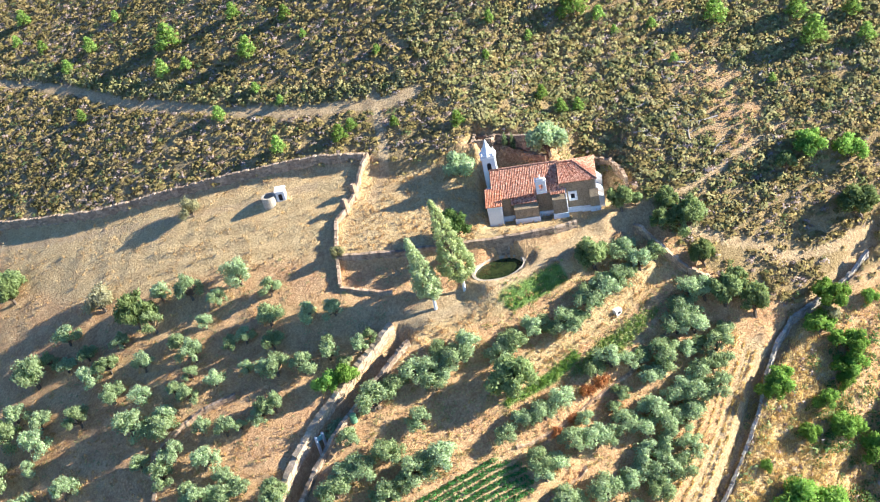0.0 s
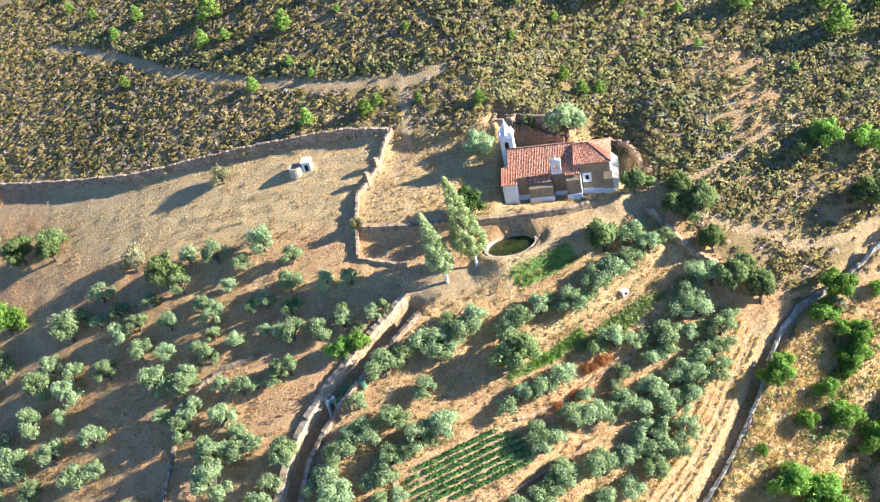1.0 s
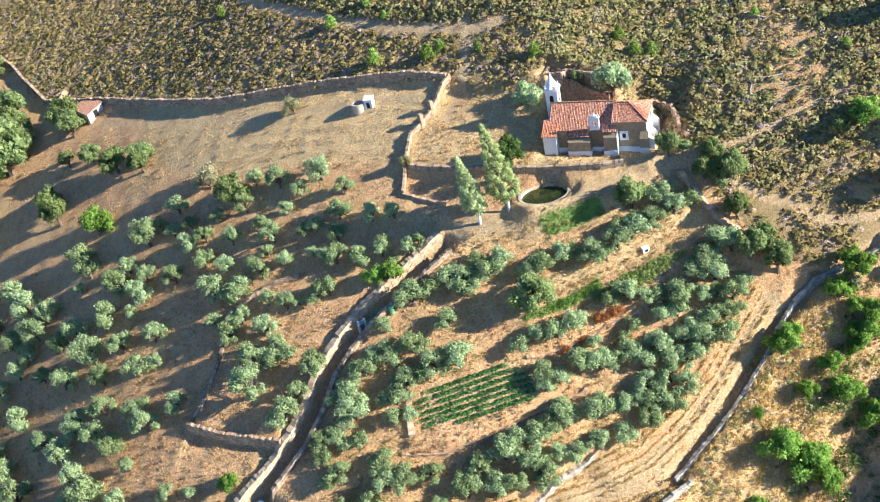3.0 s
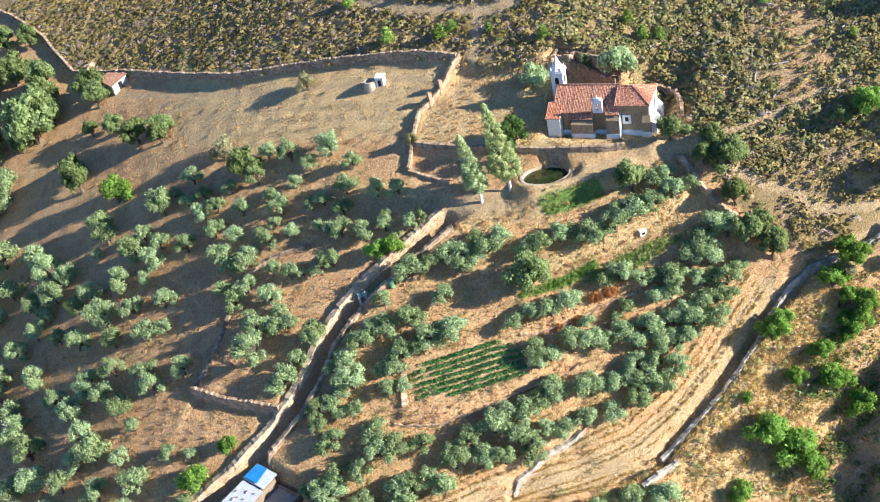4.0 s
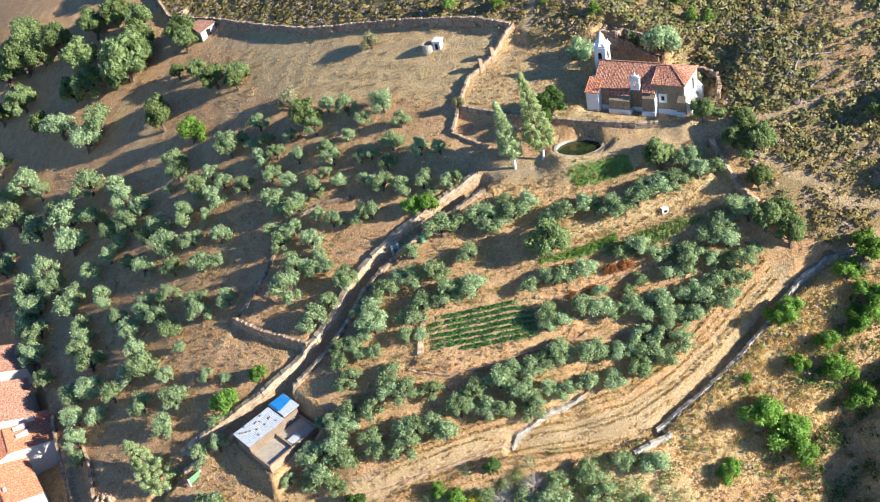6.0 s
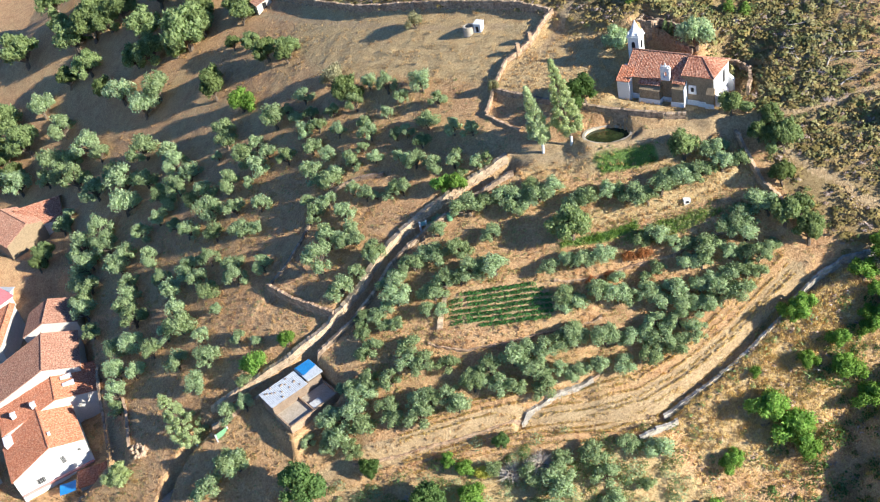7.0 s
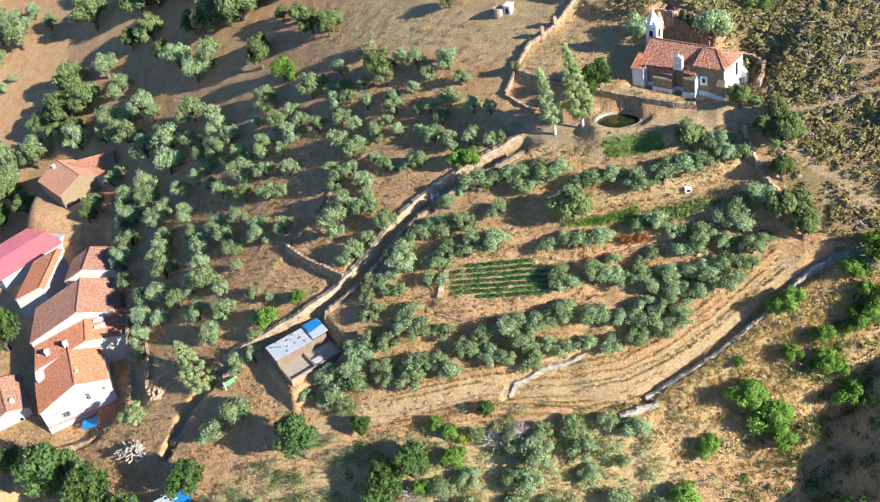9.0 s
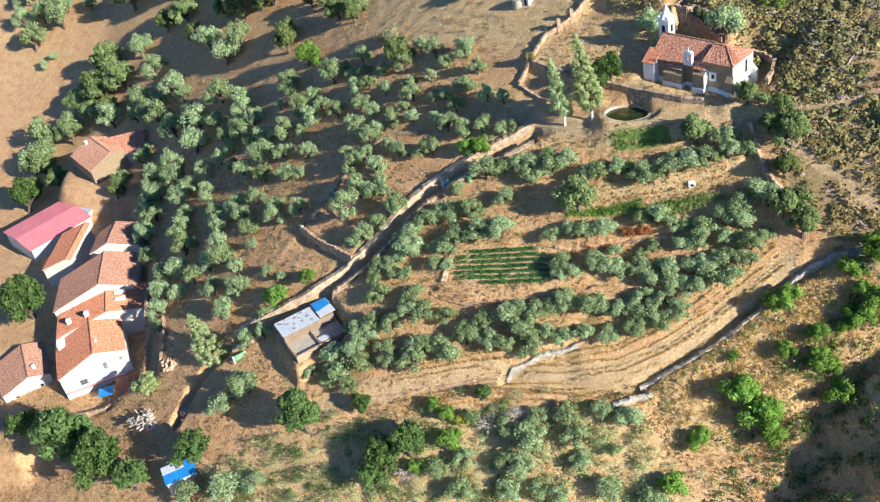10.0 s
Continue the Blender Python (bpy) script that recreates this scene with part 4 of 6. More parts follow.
GROVE_2 = [
    (-83.8, 22.9, 3.5), (-78.9, 18, 4.4), (-95, 27.7, 4.5), (-76.2, 26.2, 4.6), (-72.2, 19.2, 5.1), (-68.1, 23.8, 5.1), (-63, 21.5, 2.5), (-65.4, 16, 4.7),
    (-58.8, 13.5, 3.8), (-69.8, 12.5, 4.3), (-62.4, 9.2, 4.8), (-58.7, 8.6, 3), (-111.3, 37.7, 6.3), (-106.9, 30.6, 5.5), (-99.1, 24.3, 5), (-116.5, 35.6, 6.4),
    (-120.3, 35.9, 4.3), (-112.2, 29.6, 5.3), (-113.2, 28.6, 4.8), (-99.3, 21, 5.6), (-89.3, 17.4, 4.8), (-75.2, 8.3, 4.2), (-76.1, 6.8, 3.5), (-69.8, 6.6, 4.1),
    (-63.4, 1.9, 4.5), (-55.2, -1.8, 4.1), (-114.9, 26.6, 5.4), (-109.6, 21.6, 5.5), (-95.3, 14.3, 4.6), (-92.4, 8.7, 4.8), (-92.3, 6.3, 4.5), (-83.2, 9, 3.6),
]
GROVE_3 = [
    (-79.2, 3.8, 4.7), (-71.8, 2.9, 4.4), (-68.3, -1.3, 4.3), (-61.3, -2.2, 4.2), (-110.5, 17.9, 5.2), (-107.9, 13.7, 5.4), (-103.3, 6.6, 4.7), (-89.2, 2.2, 5.4),
    (-92.1, -2.8, 5.1), (-87.1, -4.2, 4.3), (-76.5, -2.4, 3.7), (-73.8, -6.5, 4.8), (-78.1, -6.3, 3.9), (-81.1, -8.5, 3.7), (-68.2, -10.3, 3.3), (-73, -14.3, 4.7),
    (-65, -16.5, 4.3), (-90.2, -8.8, 4.3), (-84.8, -11, 4.2), (-88.2, -14.3, 4.5), (-88.2, -16.5, 4.2), (-66.9, -21, 4.3), (-59, -14.4, 2.9), (-54.9, -16.3, 2.4),
    (-65.4, -6.2, 2.6), (-55.4, -27.4, 3.2), (-58.9, -28.4, 3.7), (-56.5, -23.3, 2.8), (-74, 42.5, 4.1), (-72.4, 37.8, 4.3), (-63.2, 31.7, 3.6), (-58.2, 34, 5.1),
]
GROVE_4 = [
    (-55.3, 35, 3.3), (-74.6, 35.9, 2.4), (-65.3, 29, 4.4), (-59.4, 27, 3.3), (-61.3, 23.7, 4.2), (-53.3, 21.8, 3.6), (-115.1, 77.8, 8.2), (-105.3, 67.9, 7.9),
    (-100.9, 69.8, 7.8), (-101.3, 53.8, 7.6), (-91.1, 45.9, 6.5), (-87.5, 40.9, 5.1), (-83, 36, 4.7), (-111, 52.6, 5.6),
]
GROVE_OAK = [
    (-140.8, 96.9, 6.6), (-131.7, 95.7, 8.2), (-124.4, 85.6, 5.5), (-170.8, 91.6, 10.5), (-164.7, 96.3, 10.5), (-174.1, 86, 10.5), (-163.3, 84.7, 11.2), (-153.9, 84.8, 10.1),
    (-167.9, 81.6, 7.9), (-157.2, 77.5, 8.2), (-112, 86.7, 7.7), (-105.2, 83.9, 8.2), (-97.6, 80.9, 6.4), (-82.2, 61.9, 5.9), (-79.8, 56.7, 4.9), (-77.1, 69.9, 4.2),
    (-70.3, 65.6, 5.5), (-64.5, 57.8, 5.6), (-58.1, 54.3, 5.7), (-180.8, 65.6, 9.5), (-169.2, 57.7, 9.1), (-180.9, 58.7, 7.5), (-132.8, 41.7, 5.8), (-134, 39.7, 4.2),
]
GROVE_GREEN = [
    (-70.1, 46.4, 5.7), (-54, -21.1, 4.7), (-47.9, -18.4, 3.2),
]
BROADLEAF = [
    (-41.2, -44, 8.9), (-63.6, -47, 8.6), (-97.2, -42.3, 12.3), (-85.4, -47.8, 10.5), (-111.1, -40.3, 7.8), (-30.8, -41.6, 3.5), (-25.3, -49.4, 6.6),
    (-27, -52.2, 5.7), (-20.7, -47.7, 6), (-9.4, -40.1, 2.8), (-77.5, -50.7, 6.8), (-134.6, -3.6, 12), (-180.9, 53.6, 11.3),
]
BRIGHT = [
    (48.7, -24.5, 5.5), (45.7, -26.2, 4.2), (54.3, -26.6, 2.6), (48.6, -29.5, 3.4), (45.7, -30.6, 3), (35.6, -28.9, 3.8), (36.9, -34.2, 3.1), (-18.1, -0.1, 3.5),
    (47.1, -28, 2.5), (57.6, -10.7, 4.4), (62.1, -13.7, 4.1), (-15.7, -0.9, 3.7), (-15.2, -42.9, 3.3), (-14.2, -46.4, 4.1), (-19.6, -50, 3.2), (30.7, -38.8, 5.3),
    (33.9, -41.3, 5.8), (35.5, -43.4, 4.9), (24.4, -44, 3), (42.2, -35.6, 3.9), (21.4, -49.6, 4.9), (45.2, -31.7, 2.8), (-18, -41.3, 2.8), (29.3, -34.4, 1.8),
    (41.4, -32.5, 3.5), (47.4, -31.2, 3.5),
]
SCRUBTREE = [
    (-25.3, 40.2, 3.8), (-44.1, 36.7, 5.7), (-8.7, 15.9, 2.4), (47.9, -26, 3.4),
]
PINE = [
    (-40.8, 123.9, 3.2), (-30.1, 97.1, 3.1), (-16.2, 79.7, 4.1), (-19.6, 73.7, 2.4), (-5.1, 61.3, 3.1), (-14.5, 53.8, 2.4), (-8.6, 38.6, 2.6), (0.6, 32.8, 2.9),
    (3.7, 62.8, 2.2), (-4.5, 46.9, 1.7), (42.7, 26.6, 4.6), (30.3, 32.7, 2), (61.6, 14.7, 3.4), (46, 24.6, 2.4), (17.2, 21.8, 2.1), (31.3, 19.6, 1.9),
    (32.7, 16.2, 1.9), (35.2, 15.3, 1.7), (3.1, 33.3, 2), (-43.8, 118.5, 2.3), (-39.1, 109.8, 2.2), (-35.7, 96.9, 2.4), (-15.5, 70.5, 2.3), (-7, 52.8, 1.9),
    (12.9, 41.7, 1.4), (26.8, 28.5, 1.4), (47.1, 21.9, 1.4), (51.8, 12.7, 1.4), (70.9, 6.7, 3), (69.7, 1.6, 4), (77.2, 1.6, 2.6), (75.7, -2.9, 2.6),
]
PINE_2 = [
    (-3.7, 72.9, 2.3), (-36.5, 79.8, 1.9), (-23, 100.5, 2.1), (4.5, 55.8, 1.5), (9, 28.6, 1.5), (34.5, 27.8, 1.4), (60.7, 0.5, 1.5), (52.7, 19.7, 1.6),
]


def leaf_cloud(rng, centres, n, size, flat=0.6, stretch=1.0):
    """n small bent leaf sprays spread over the outsides of a set of clumps (x, y, z, r)."""
    cs = np.array(centres)
    pick = rng.choice(len(cs), n, p=cs[:, 3] ** 2 / (cs[:, 3] ** 2).sum())
    d = rng.normal(size=(n, 3))
    d /= np.linalg.norm(d, axis=1)[:, None]
    r = cs[pick, 3] * rng.uniform(0.3, 1.3, n) ** 0.7
    p = cs[pick, :3] + d * r[:, None] * np.array([1, 1, 0.85])
    a = rng.normal(size=(n, 3)) + d * flat
    a /= np.linalg.norm(a, axis=1)[:, None]
    t = np.cross(a, rng.normal(size=(n, 3)))
    t /= np.linalg.norm(t, axis=1)[:, None]
    b = np.cross(a, t)
    s = size * rng.uniform(0.55, 1.3, n)[:, None]
    v = np.stack([p - t * s * 0.42 * stretch, p + t * s * 0.42 * stretch, p + b * s * 1.1], 1)
    return outward(v, d)


def outward(v, d, share=0.5):
    """Turns each leaf's face to the outside of its clump, and leans its shading normal that way."""
    g = np.cross(v[:, 1] - v[:, 0], v[:, 2] - v[:, 0])
    g /= np.linalg.norm(g, axis=1)[:, None] + 1e-9
    back = (g * d).sum(1) < 0
    v[back] = v[back][:, ::-1]
    g[back] *= -1
    nrm = share * d + (1 - share) * g
    nrm /= np.linalg.norm(nrm, axis=1)[:, None] + 1e-9
    return v.reshape(-1, 3), np.repeat(nrm, 3, axis=0)


def leaf_mesh(name, v, nrm, material):
    me = bpy.data.meshes.new(name)
    me.from_pydata(v.tolist(), [], np.arange(len(v)).reshape(-1, 3).tolist())
    me.materials.append(material)
    me.shade_smooth()
    me.normals_split_custom_set_from_vertices(nrm.tolist())
    return me


def cloud_mesh(name, clouds, material):
    return leaf_mesh(name, np.concatenate([v for v, _ in clouds]), np.concatenate([q for _, q in clouds]), material)


def tree(name, label, category, seed, crown_mat, n, leaf, clumps=10, tall=1.0, trunk=0.32, open_=0.72, group="", core=True):
    """A tree with a crown 1 m wide before scaling is undone: built at a width of 4 m."""
    rng = np.random.default_rng(seed)
    root = empty(name, Matrix.Identity(4), label, category, group)
    bm = bmesh.new()
    lean = rng.uniform(-0.25, 0.25, 2)
    fork = (lean[0], lean[1], trunk * 4 * tall * 0.45)
    limb(bm, (0, 0, -0.5), (lean[0] * 0.4, lean[1] * 0.4, fork[2] * 0.55), 0.26, 0.19)
    limb(bm, (lean[0] * 0.4, lean[1] * 0.4, fork[2] * 0.5), fork, 0.2, 0.16)
    centres = []
    side = rng.uniform(0, 6.28)
    for k in range(clumps):
        ang = k * 2.4 + rng.uniform(-0.6, 0.6)
        ring = math.sqrt((k + 0.5) / clumps) * open_ * 1.9 * rng.uniform(0.75, 1.15) * (1 + 0.18 * math.cos(ang - side))
        z = (0.85 + 1.7 * (1 - (ring / 2.1) ** 2) * rng.uniform(0.5, 1.15) + rng.uniform(-0.35, 0.35)) * tall
        c = (ring * math.cos(ang) + fork[0], ring * math.sin(ang) + fork[1], z, rng.uniform(0.38, 0.8) * (14 / clumps) ** 0.4)
        limb(bm, fork, (c[0] * 0.85, c[1] * 0.85, c[2] - 0.15), 0.1, 0.03, 4)
        if k > 4 and rng.random() < 0.12:
            continue
        centres.append(c)
    part("trunk", bm, MAT["bark"], root)
    crown = new("crown", cloud_mesh("crown", [leaf_cloud(rng, centres, n, leaf)], MAT[crown_mat]))
    crown.parent = root
    return root


def plant(prototypes, places, seed, width=4.0, sink=0.05, vary=0.12, tall=1.12):
    rng = random.Random(seed)
    for x, y, d in places:
        if math.hypot(x + 43.6, y + 30.2) < 4.4 + d / 3:      # the pens beside the shed stay clear
            continue
        proto = rng.choice(prototypes)
        s = d / width * rng.uniform(1 - vary, 1 + vary)
        m = pose(x, y, z_at(x, y) - sink, 0, 0, rng.uniform(0, 360)) @ Matrix.Diagonal((s, s, s * tall * rng.uniform(0.9, 1.15), 1))
        ob = copy_thing(proto, m)
        ob.matrix_basis = m


def away(prototypes):
    """Take the patterns out again once they have been copied."""
    for root in prototypes:
        for o in list(root.children_recursive) + [root]:
            bpy.data.objects.remove(o)


olives = [tree("olive_tree", "grey-green olive tree on dry brown ground", "olive tree", 100 + k, "olive", 2800, 0.215, clumps=17 + k % 6, open_=0.8, group="olive trees of the grove") for k in range(7)]
for k, places in enumerate((OLIVE_WEST, OLIVE_WEST_2, OLIVE_PLOT, OLIVE_PLOT2)):
    plant(olives, places, 200 + k, width=3.1)
for k, places in enumerate((GROVE, GROVE_2, GROVE_3, GROVE_4, GROVE_FAR)):
    plant(olives, places, 210 + k, width=3.35)
away(olives)
olives = [tree("olive_tree", "grey-green olive tree on a garden terrace", "olive tree", 140 + k, "olive", 2700, 0.215, clumps=15 + k % 6, open_=0.84, group="olive trees of the garden terraces") for k in range(6)]
rng = random.Random(77)
BESIDE = [(x + rng.choice((-1, 1)) * rng.uniform(1.7, 2.6), y + rng.uniform(-0.9, 0.9), d * rng.uniform(0.65, 0.9))
          for x, y, d in OLIVE_GARDEN + OLIVE_GARDEN_2 + OLIVE_GARDEN2 + OLIVE_GARDEN2_2 + OLIVE_GARDEN3 + OLIVE_PLOT2[:8] if rng.random() < 0.62]
BESIDE = [p for p in BESIDE if not inside(np.array([p[0]]), np.array([p[1]]), GARDEN_PLOT)[0] and min(to_line(np.array([p[0]]), np.array([p[1]]), q)[0][0] for q in (LANE, TRACK_LOW, GULLY_LANE)) > 2.6]
for k, places in enumerate((BESIDE, OLIVE_GARDEN, OLIVE_GARDEN_2, OLIVE_GARDEN2, OLIVE_GARDEN2_2, OLIVE_GARDEN3, OLIVE_BANK)):
    plant(olives, places, 220 + k, width=3.2, tall=0.9)
away(olives)
oaks = [tree("holm_oak", "dark green holm oak with a broad uneven crown", "oak tree", 160 + k, "oak", 4200, 0.27, clumps=20 + k, tall=0.95, group="holm oaks") for k in range(5)]
OAKS = OAK + OAK_2 + GROVE_OAK
plant(oaks, [p for p in OAKS if p[2] < 5], 240, width=3.1)
away(oaks)
oaks = [tree("holm_oak", "large spreading holm oak with a dense green crown", "oak tree", 166 + k, "oak", 6000, 0.2, clumps=34 + k, tall=0.9, group="holm oaks") for k in range(3)]
plant(oaks, [p for p in OAKS if p[2] >= 5], 241, width=3.3)
away(oaks)
broad = [tree("fig_tree", "broad leafy green tree at the foot of the slope", "tree", 170 + k, "leafgreen", 6500, 0.19, clumps=34 + k, group="leafy trees by the track") for k in range(3)]
plant(broad, BROADLEAF, 250, width=3.6)
away(broad)
fresh = [tree("green_bush", "fresh bright green bush", "bush", 180 + k, "bright", 3400, 0.23, clumps=16, tall=0.8, trunk=0.14, group="bright green bushes") for k in range(3)]
plant(fresh, BRIGHT + GROVE_GREEN + [(34.3, -41.0, 4.6), (31.2, -39.0, 3.8), (37.0, -28.5, 4.4), (42.0, -35.8, 4.0), (44.5, -38.0, 4.0), (25.0, -43.5, 3.0)], 260, width=3.4)
away(fresh)
pale = [tree("pale_shrub", "pale grey-green shrub at the edge of the field", "shrub", 190 + k, "pale", 3200, 0.22, clumps=13, tall=0.85, trunk=0.15, group="pale shrubs") for k in range(2)]
plant(pale, SCRUBTREE, 265, width=3.6)
away(pale)


MAT["russet"] = leafy("russet_leaves", (0.3, 0.13, 0.06), (0.48, 0.23, 0.11), 0.0)
MAT["yellow"] = leafy("yellow_leaves", (0.4, 0.42, 0.06), (0.68, 0.66, 0.14), 0.0)
for name, label, mat, places in (("russet_shrub", "low russet red shrub on the edge of a terrace", "russet", [(12.4, -18.7, 3.0), (14.8, -18.6, 2.8), (9.2, -19.9, 2.2), (6.6, -20.2, 2.0)]),
                                 ("yellow_bush", "yellow-green bush below the track", "yellow", [(-12.6, -43.4, 3.4)])):
    single = [tree(name, label, "shrub", 191, mat, 2600, 0.2, clumps=12, tall=0.5, trunk=0.1)]
    plant(single, places, 267, width=3.9)
    away(single)


def young_pine(seed):
    rng = np.random.default_rng(seed)
    root = empty("young_pine", Matrix.Identity(4), "young bright green pine among the scrub", "pine tree", "young pines on the hillside")
    bm = bmesh.new()
    limb(bm, (0, 0, -0.3), (0, 0, 3.6), 0.14, 0.03)
    centres = []
    for k in range(16):
        z = 0.7 + k * 0.2
        r = 1.25 * (1 - (z - 0.4) / 4.0)
        ang = k * 2.4
        centres.append((r * math.cos(ang), r * math.sin(ang), z, 0.35 + 0.25 * (1 - k / 16)))
        limb(bm, (0, 0, z), (r * math.cos(ang), r * math.sin(ang), z + 0.1), 0.04, 0.015, 4)
    centres.append((0, 0, 3.7, 0.3))
    part("trunk", bm, MAT["bark"], root)
    crown = new("crown", cloud_mesh("crown", [leaf_cloud(rng, centres, 800, 0.34)], MAT["pine"]))
    crown.parent = root
    return root


pines = [young_pine(300 + k) for k in range(3)]
plant(pines, PINE + PINE_2, 270, width=2.7, tall=0.8)
away(pines)


def poplar(x, y, height, wide, lean, seed, label):
    rng = np.random.default_rng(seed)
    root = empty("poplar", pose(x, y, z_at(x, y)), label, "poplar tree", "poplars by the lane")
    bm = bmesh.new()
    limb(bm, (0, 0, -0.5), (0.05, 0, 1.7), 0.26, 0.22, 8)
    part("painted_trunk", bm, MAT["white"], root, "trunk base painted white")
    bm = bmesh.new()
    limb(bm, (0.05, 0, 1.7), (lean[0] * 0.5, lean[1] * 0.5, height * 0.6), 0.22, 0.1, 8)
    limb(bm, (lean[0] * 0.5, lean[1] * 0.5, height * 0.6), (lean[0], lean[1], height * 0.97), 0.1, 0.02, 6)
    centres = []
    for k in range(110):
        t = (k + 0.5) / 110
        z = 2.7 + t * (height - 3.1)
        f = z / height
        r = wide * 0.5 * (1 - t) ** 0.75 * min(1.0, 0.45 + 5 * t) * rng.uniform(0.5, 1.0)
        ang = k * 2.4 + rng.uniform(-0.5, 0.5)
        c = (lean[0] * f ** 1.5 + r * math.cos(ang), lean[1] * f ** 1.5 + r * math.sin(ang), z, 0.3 + 0.34 * (1 - t))
        centres.append(c)
        limb(bm, (lean[0] * f * 0.9, lean[1] * f * 0.9, z - 1.2), (c[0], c[1], z), 0.05, 0.015, 4)
    part("limbs", bm, MAT["bark"], root)
    crown = new("crown", cloud_mesh("crown", [leaf_cloud(rng, centres, 15000, 0.24)], MAT["poplar"]))
    crown.parent = root
    return root


poplar(0.0, 0.3, 12.8, 4.0, (-1.6, 0.6), 401, "wind-bent poplar with white painted trunk")
poplar(4.9, 0.2, 16.0, 5.6, (-1.9, 0.7), 402, "tall wind-bent poplar with white painted trunk")
poplar(-67.0, -28.5, 11.5, 8.0, (-5.0, 3.2), 403, "leaning pale poplar with white painted trunk beside the lane")
single = [tree("yard_tree", "leafy green tree in the church yard", "tree", 195, "leafgreen", 4600, 0.22, clumps=14)]
plant(single, [(7.8, 6.4, 6.2)], 280, width=3.6)
away(single)
single = [tree("yard_olive", "rounded olive tree beside the bell tower", "olive tree", 196, "olive", 4400, 0.22, clumps=15, tall=0.7, trunk=0.2)]
plant(single, [(13.6, 16.4, 5.4)], 281, width=3.6)
away(single)
single = [tree("back_tree", "grey-green tree behind the nave", "tree", 197, "olive", 4600, 0.22, clumps=16, tall=0.75)]
plant(single, [(26.9, 11.0, 5.6)], 282, width=3.6)
away(single)


single = [tree("willow", "feathery yellow-green tree beside the lane", "tree", 198, "poplar", 6000, 0.2, clumps=34, tall=0.9)]
plant(single, [(-82.6, -31.6, 6.8)], 283, width=3.6, tall=0.8)
away(single)


def cypress(x, y, h):
    rng = np.random.default_rng(int(h * 10))
    root = empty("cypress", pose(x, y, z_at(x, y)), "small slender dark cypress in the upper yard", "cypress tree", "cypresses")
    bm = bmesh.new()
    limb(bm, (0, 0, -0.3), (0, 0, h * 0.9), 0.1, 0.02)
    part("trunk", bm, MAT["bark"], root)
    crown = new("crown", cloud_mesh("crown", [leaf_cloud(rng, [(0, 0, 0.4 + t * (h - 0.7), 0.42 * math.sin(math.pi * (0.15 + 0.8 * t))) for t in np.linspace(0, 1, 9)], 800, 0.2)], MAT["oak"]))
    crown.parent = root


cypress(22.1, 16.2, 3.4)
cypress(23.1, 15.6, 3.9)


# ---- scrub, tufts and crops ----
def sprays(name, label, category, spots, per, size, material, flat=0.5, blade=False, sky=0.0):
    """Many low plants (x, y, radius, height) in one mesh."""
    rng = np.random.default_rng(len(spots))
    s = np.array(spots)
    n = len(s) * per
    k = np.repeat(np.arange(len(s)), per)
    d = rng.normal(size=(n, 3))
    d[:, 2] = np.abs(d[:, 2])
    d /= np.linalg.norm(d, axis=1)[:, None]
    z = ground_height(s[:, 0], s[:, 1])
    rad = rng.uniform(0.5, 1.0, n) * s[k, 2]
    p = np.stack([s[k, 0] + d[:, 0] * rad, s[k, 1] + d[:, 1] * rad, z[k] + d[:, 2] * s[k, 3] * rng.uniform(0.5, 1.0, n)], -1)
    a = rng.normal(size=(n, 3)) + d * flat
    a /= np.linalg.norm(a, axis=1)[:, None]
    t = np.cross(a, rng.normal(size=(n, 3)))
    t /= np.linalg.norm(t, axis=1)[:, None]
    b = np.cross(a, t)
    w = size * (0.6 + 0.5 * s[k, 2:3]) * rng.uniform(0.6, 1.3, n)[:, None]
    if blade:
        up = d * 0.45 + np.array([0, 0, 1.0])
        t = np.cross(up, rng.normal(size=(n, 3)))
        t /= np.linalg.norm(t, axis=1)[:, None]
        v = np.stack([p - t * w * 0.16, p + t * w * 0.16, p + up * w * 0.9], 1)
        d = d + np.array([0, 0, 1.2])
        d /= np.linalg.norm(d, axis=1)[:, None]
    else:
        v = np.stack([p - t * w * 0.5, p + t * w * 0.5, p + b * w * 0.8], 1)
        d = d + np.array([0, 0, sky])
        d /= np.linalg.norm(d, axis=1)[:, None]
    v, nrm = outward(v, d, 0.5 if blade else 0.85)
    return tagged(new(name, leaf_mesh(name, v, nrm, material)), label, category, kind="stuff")


def scatter(count, x0, x1, y0, y1, keep, rmin, rmax, tall, seed):
    rng = np.random.default_rng(seed)
    x, y = rng.uniform(x0, x1, count), rng.uniform(y0, y1, count)
    k = rng.uniform(0, 1, count) < keep(x, y)
    x, y = x[k], y[k]
    r = rng.uniform(rmin, rmax, len(x)) * rng.choice([0.7, 1.0, 1.35], len(x))
    return np.stack([x, y, r, r * tall], -1)


def seen_area(x, y):
    """The part of the hillside that comes into view."""
    return (x > -105) & (x < 95 + 0.0 * y) & (y < 135 - 0.55 * (x + 20))


def scrub_keep(x, y):
    s, g, t, w = cover(x, y)
    return s * (t < 0.3) * seen_area(x, y)


def tuft_keep(x, y):
    s, g, t, w = cover(x, y)
    return np.maximum(0.2 + 0.8 * w, 0.75 * smooth(-15, -30, x) * smooth(32, 22, y)) * (1 - s) * (t < 0.4) * (g < 0.4) * (1 - 0.7 * soft_inside(x, y, FIELD_EDGE, 3.0))


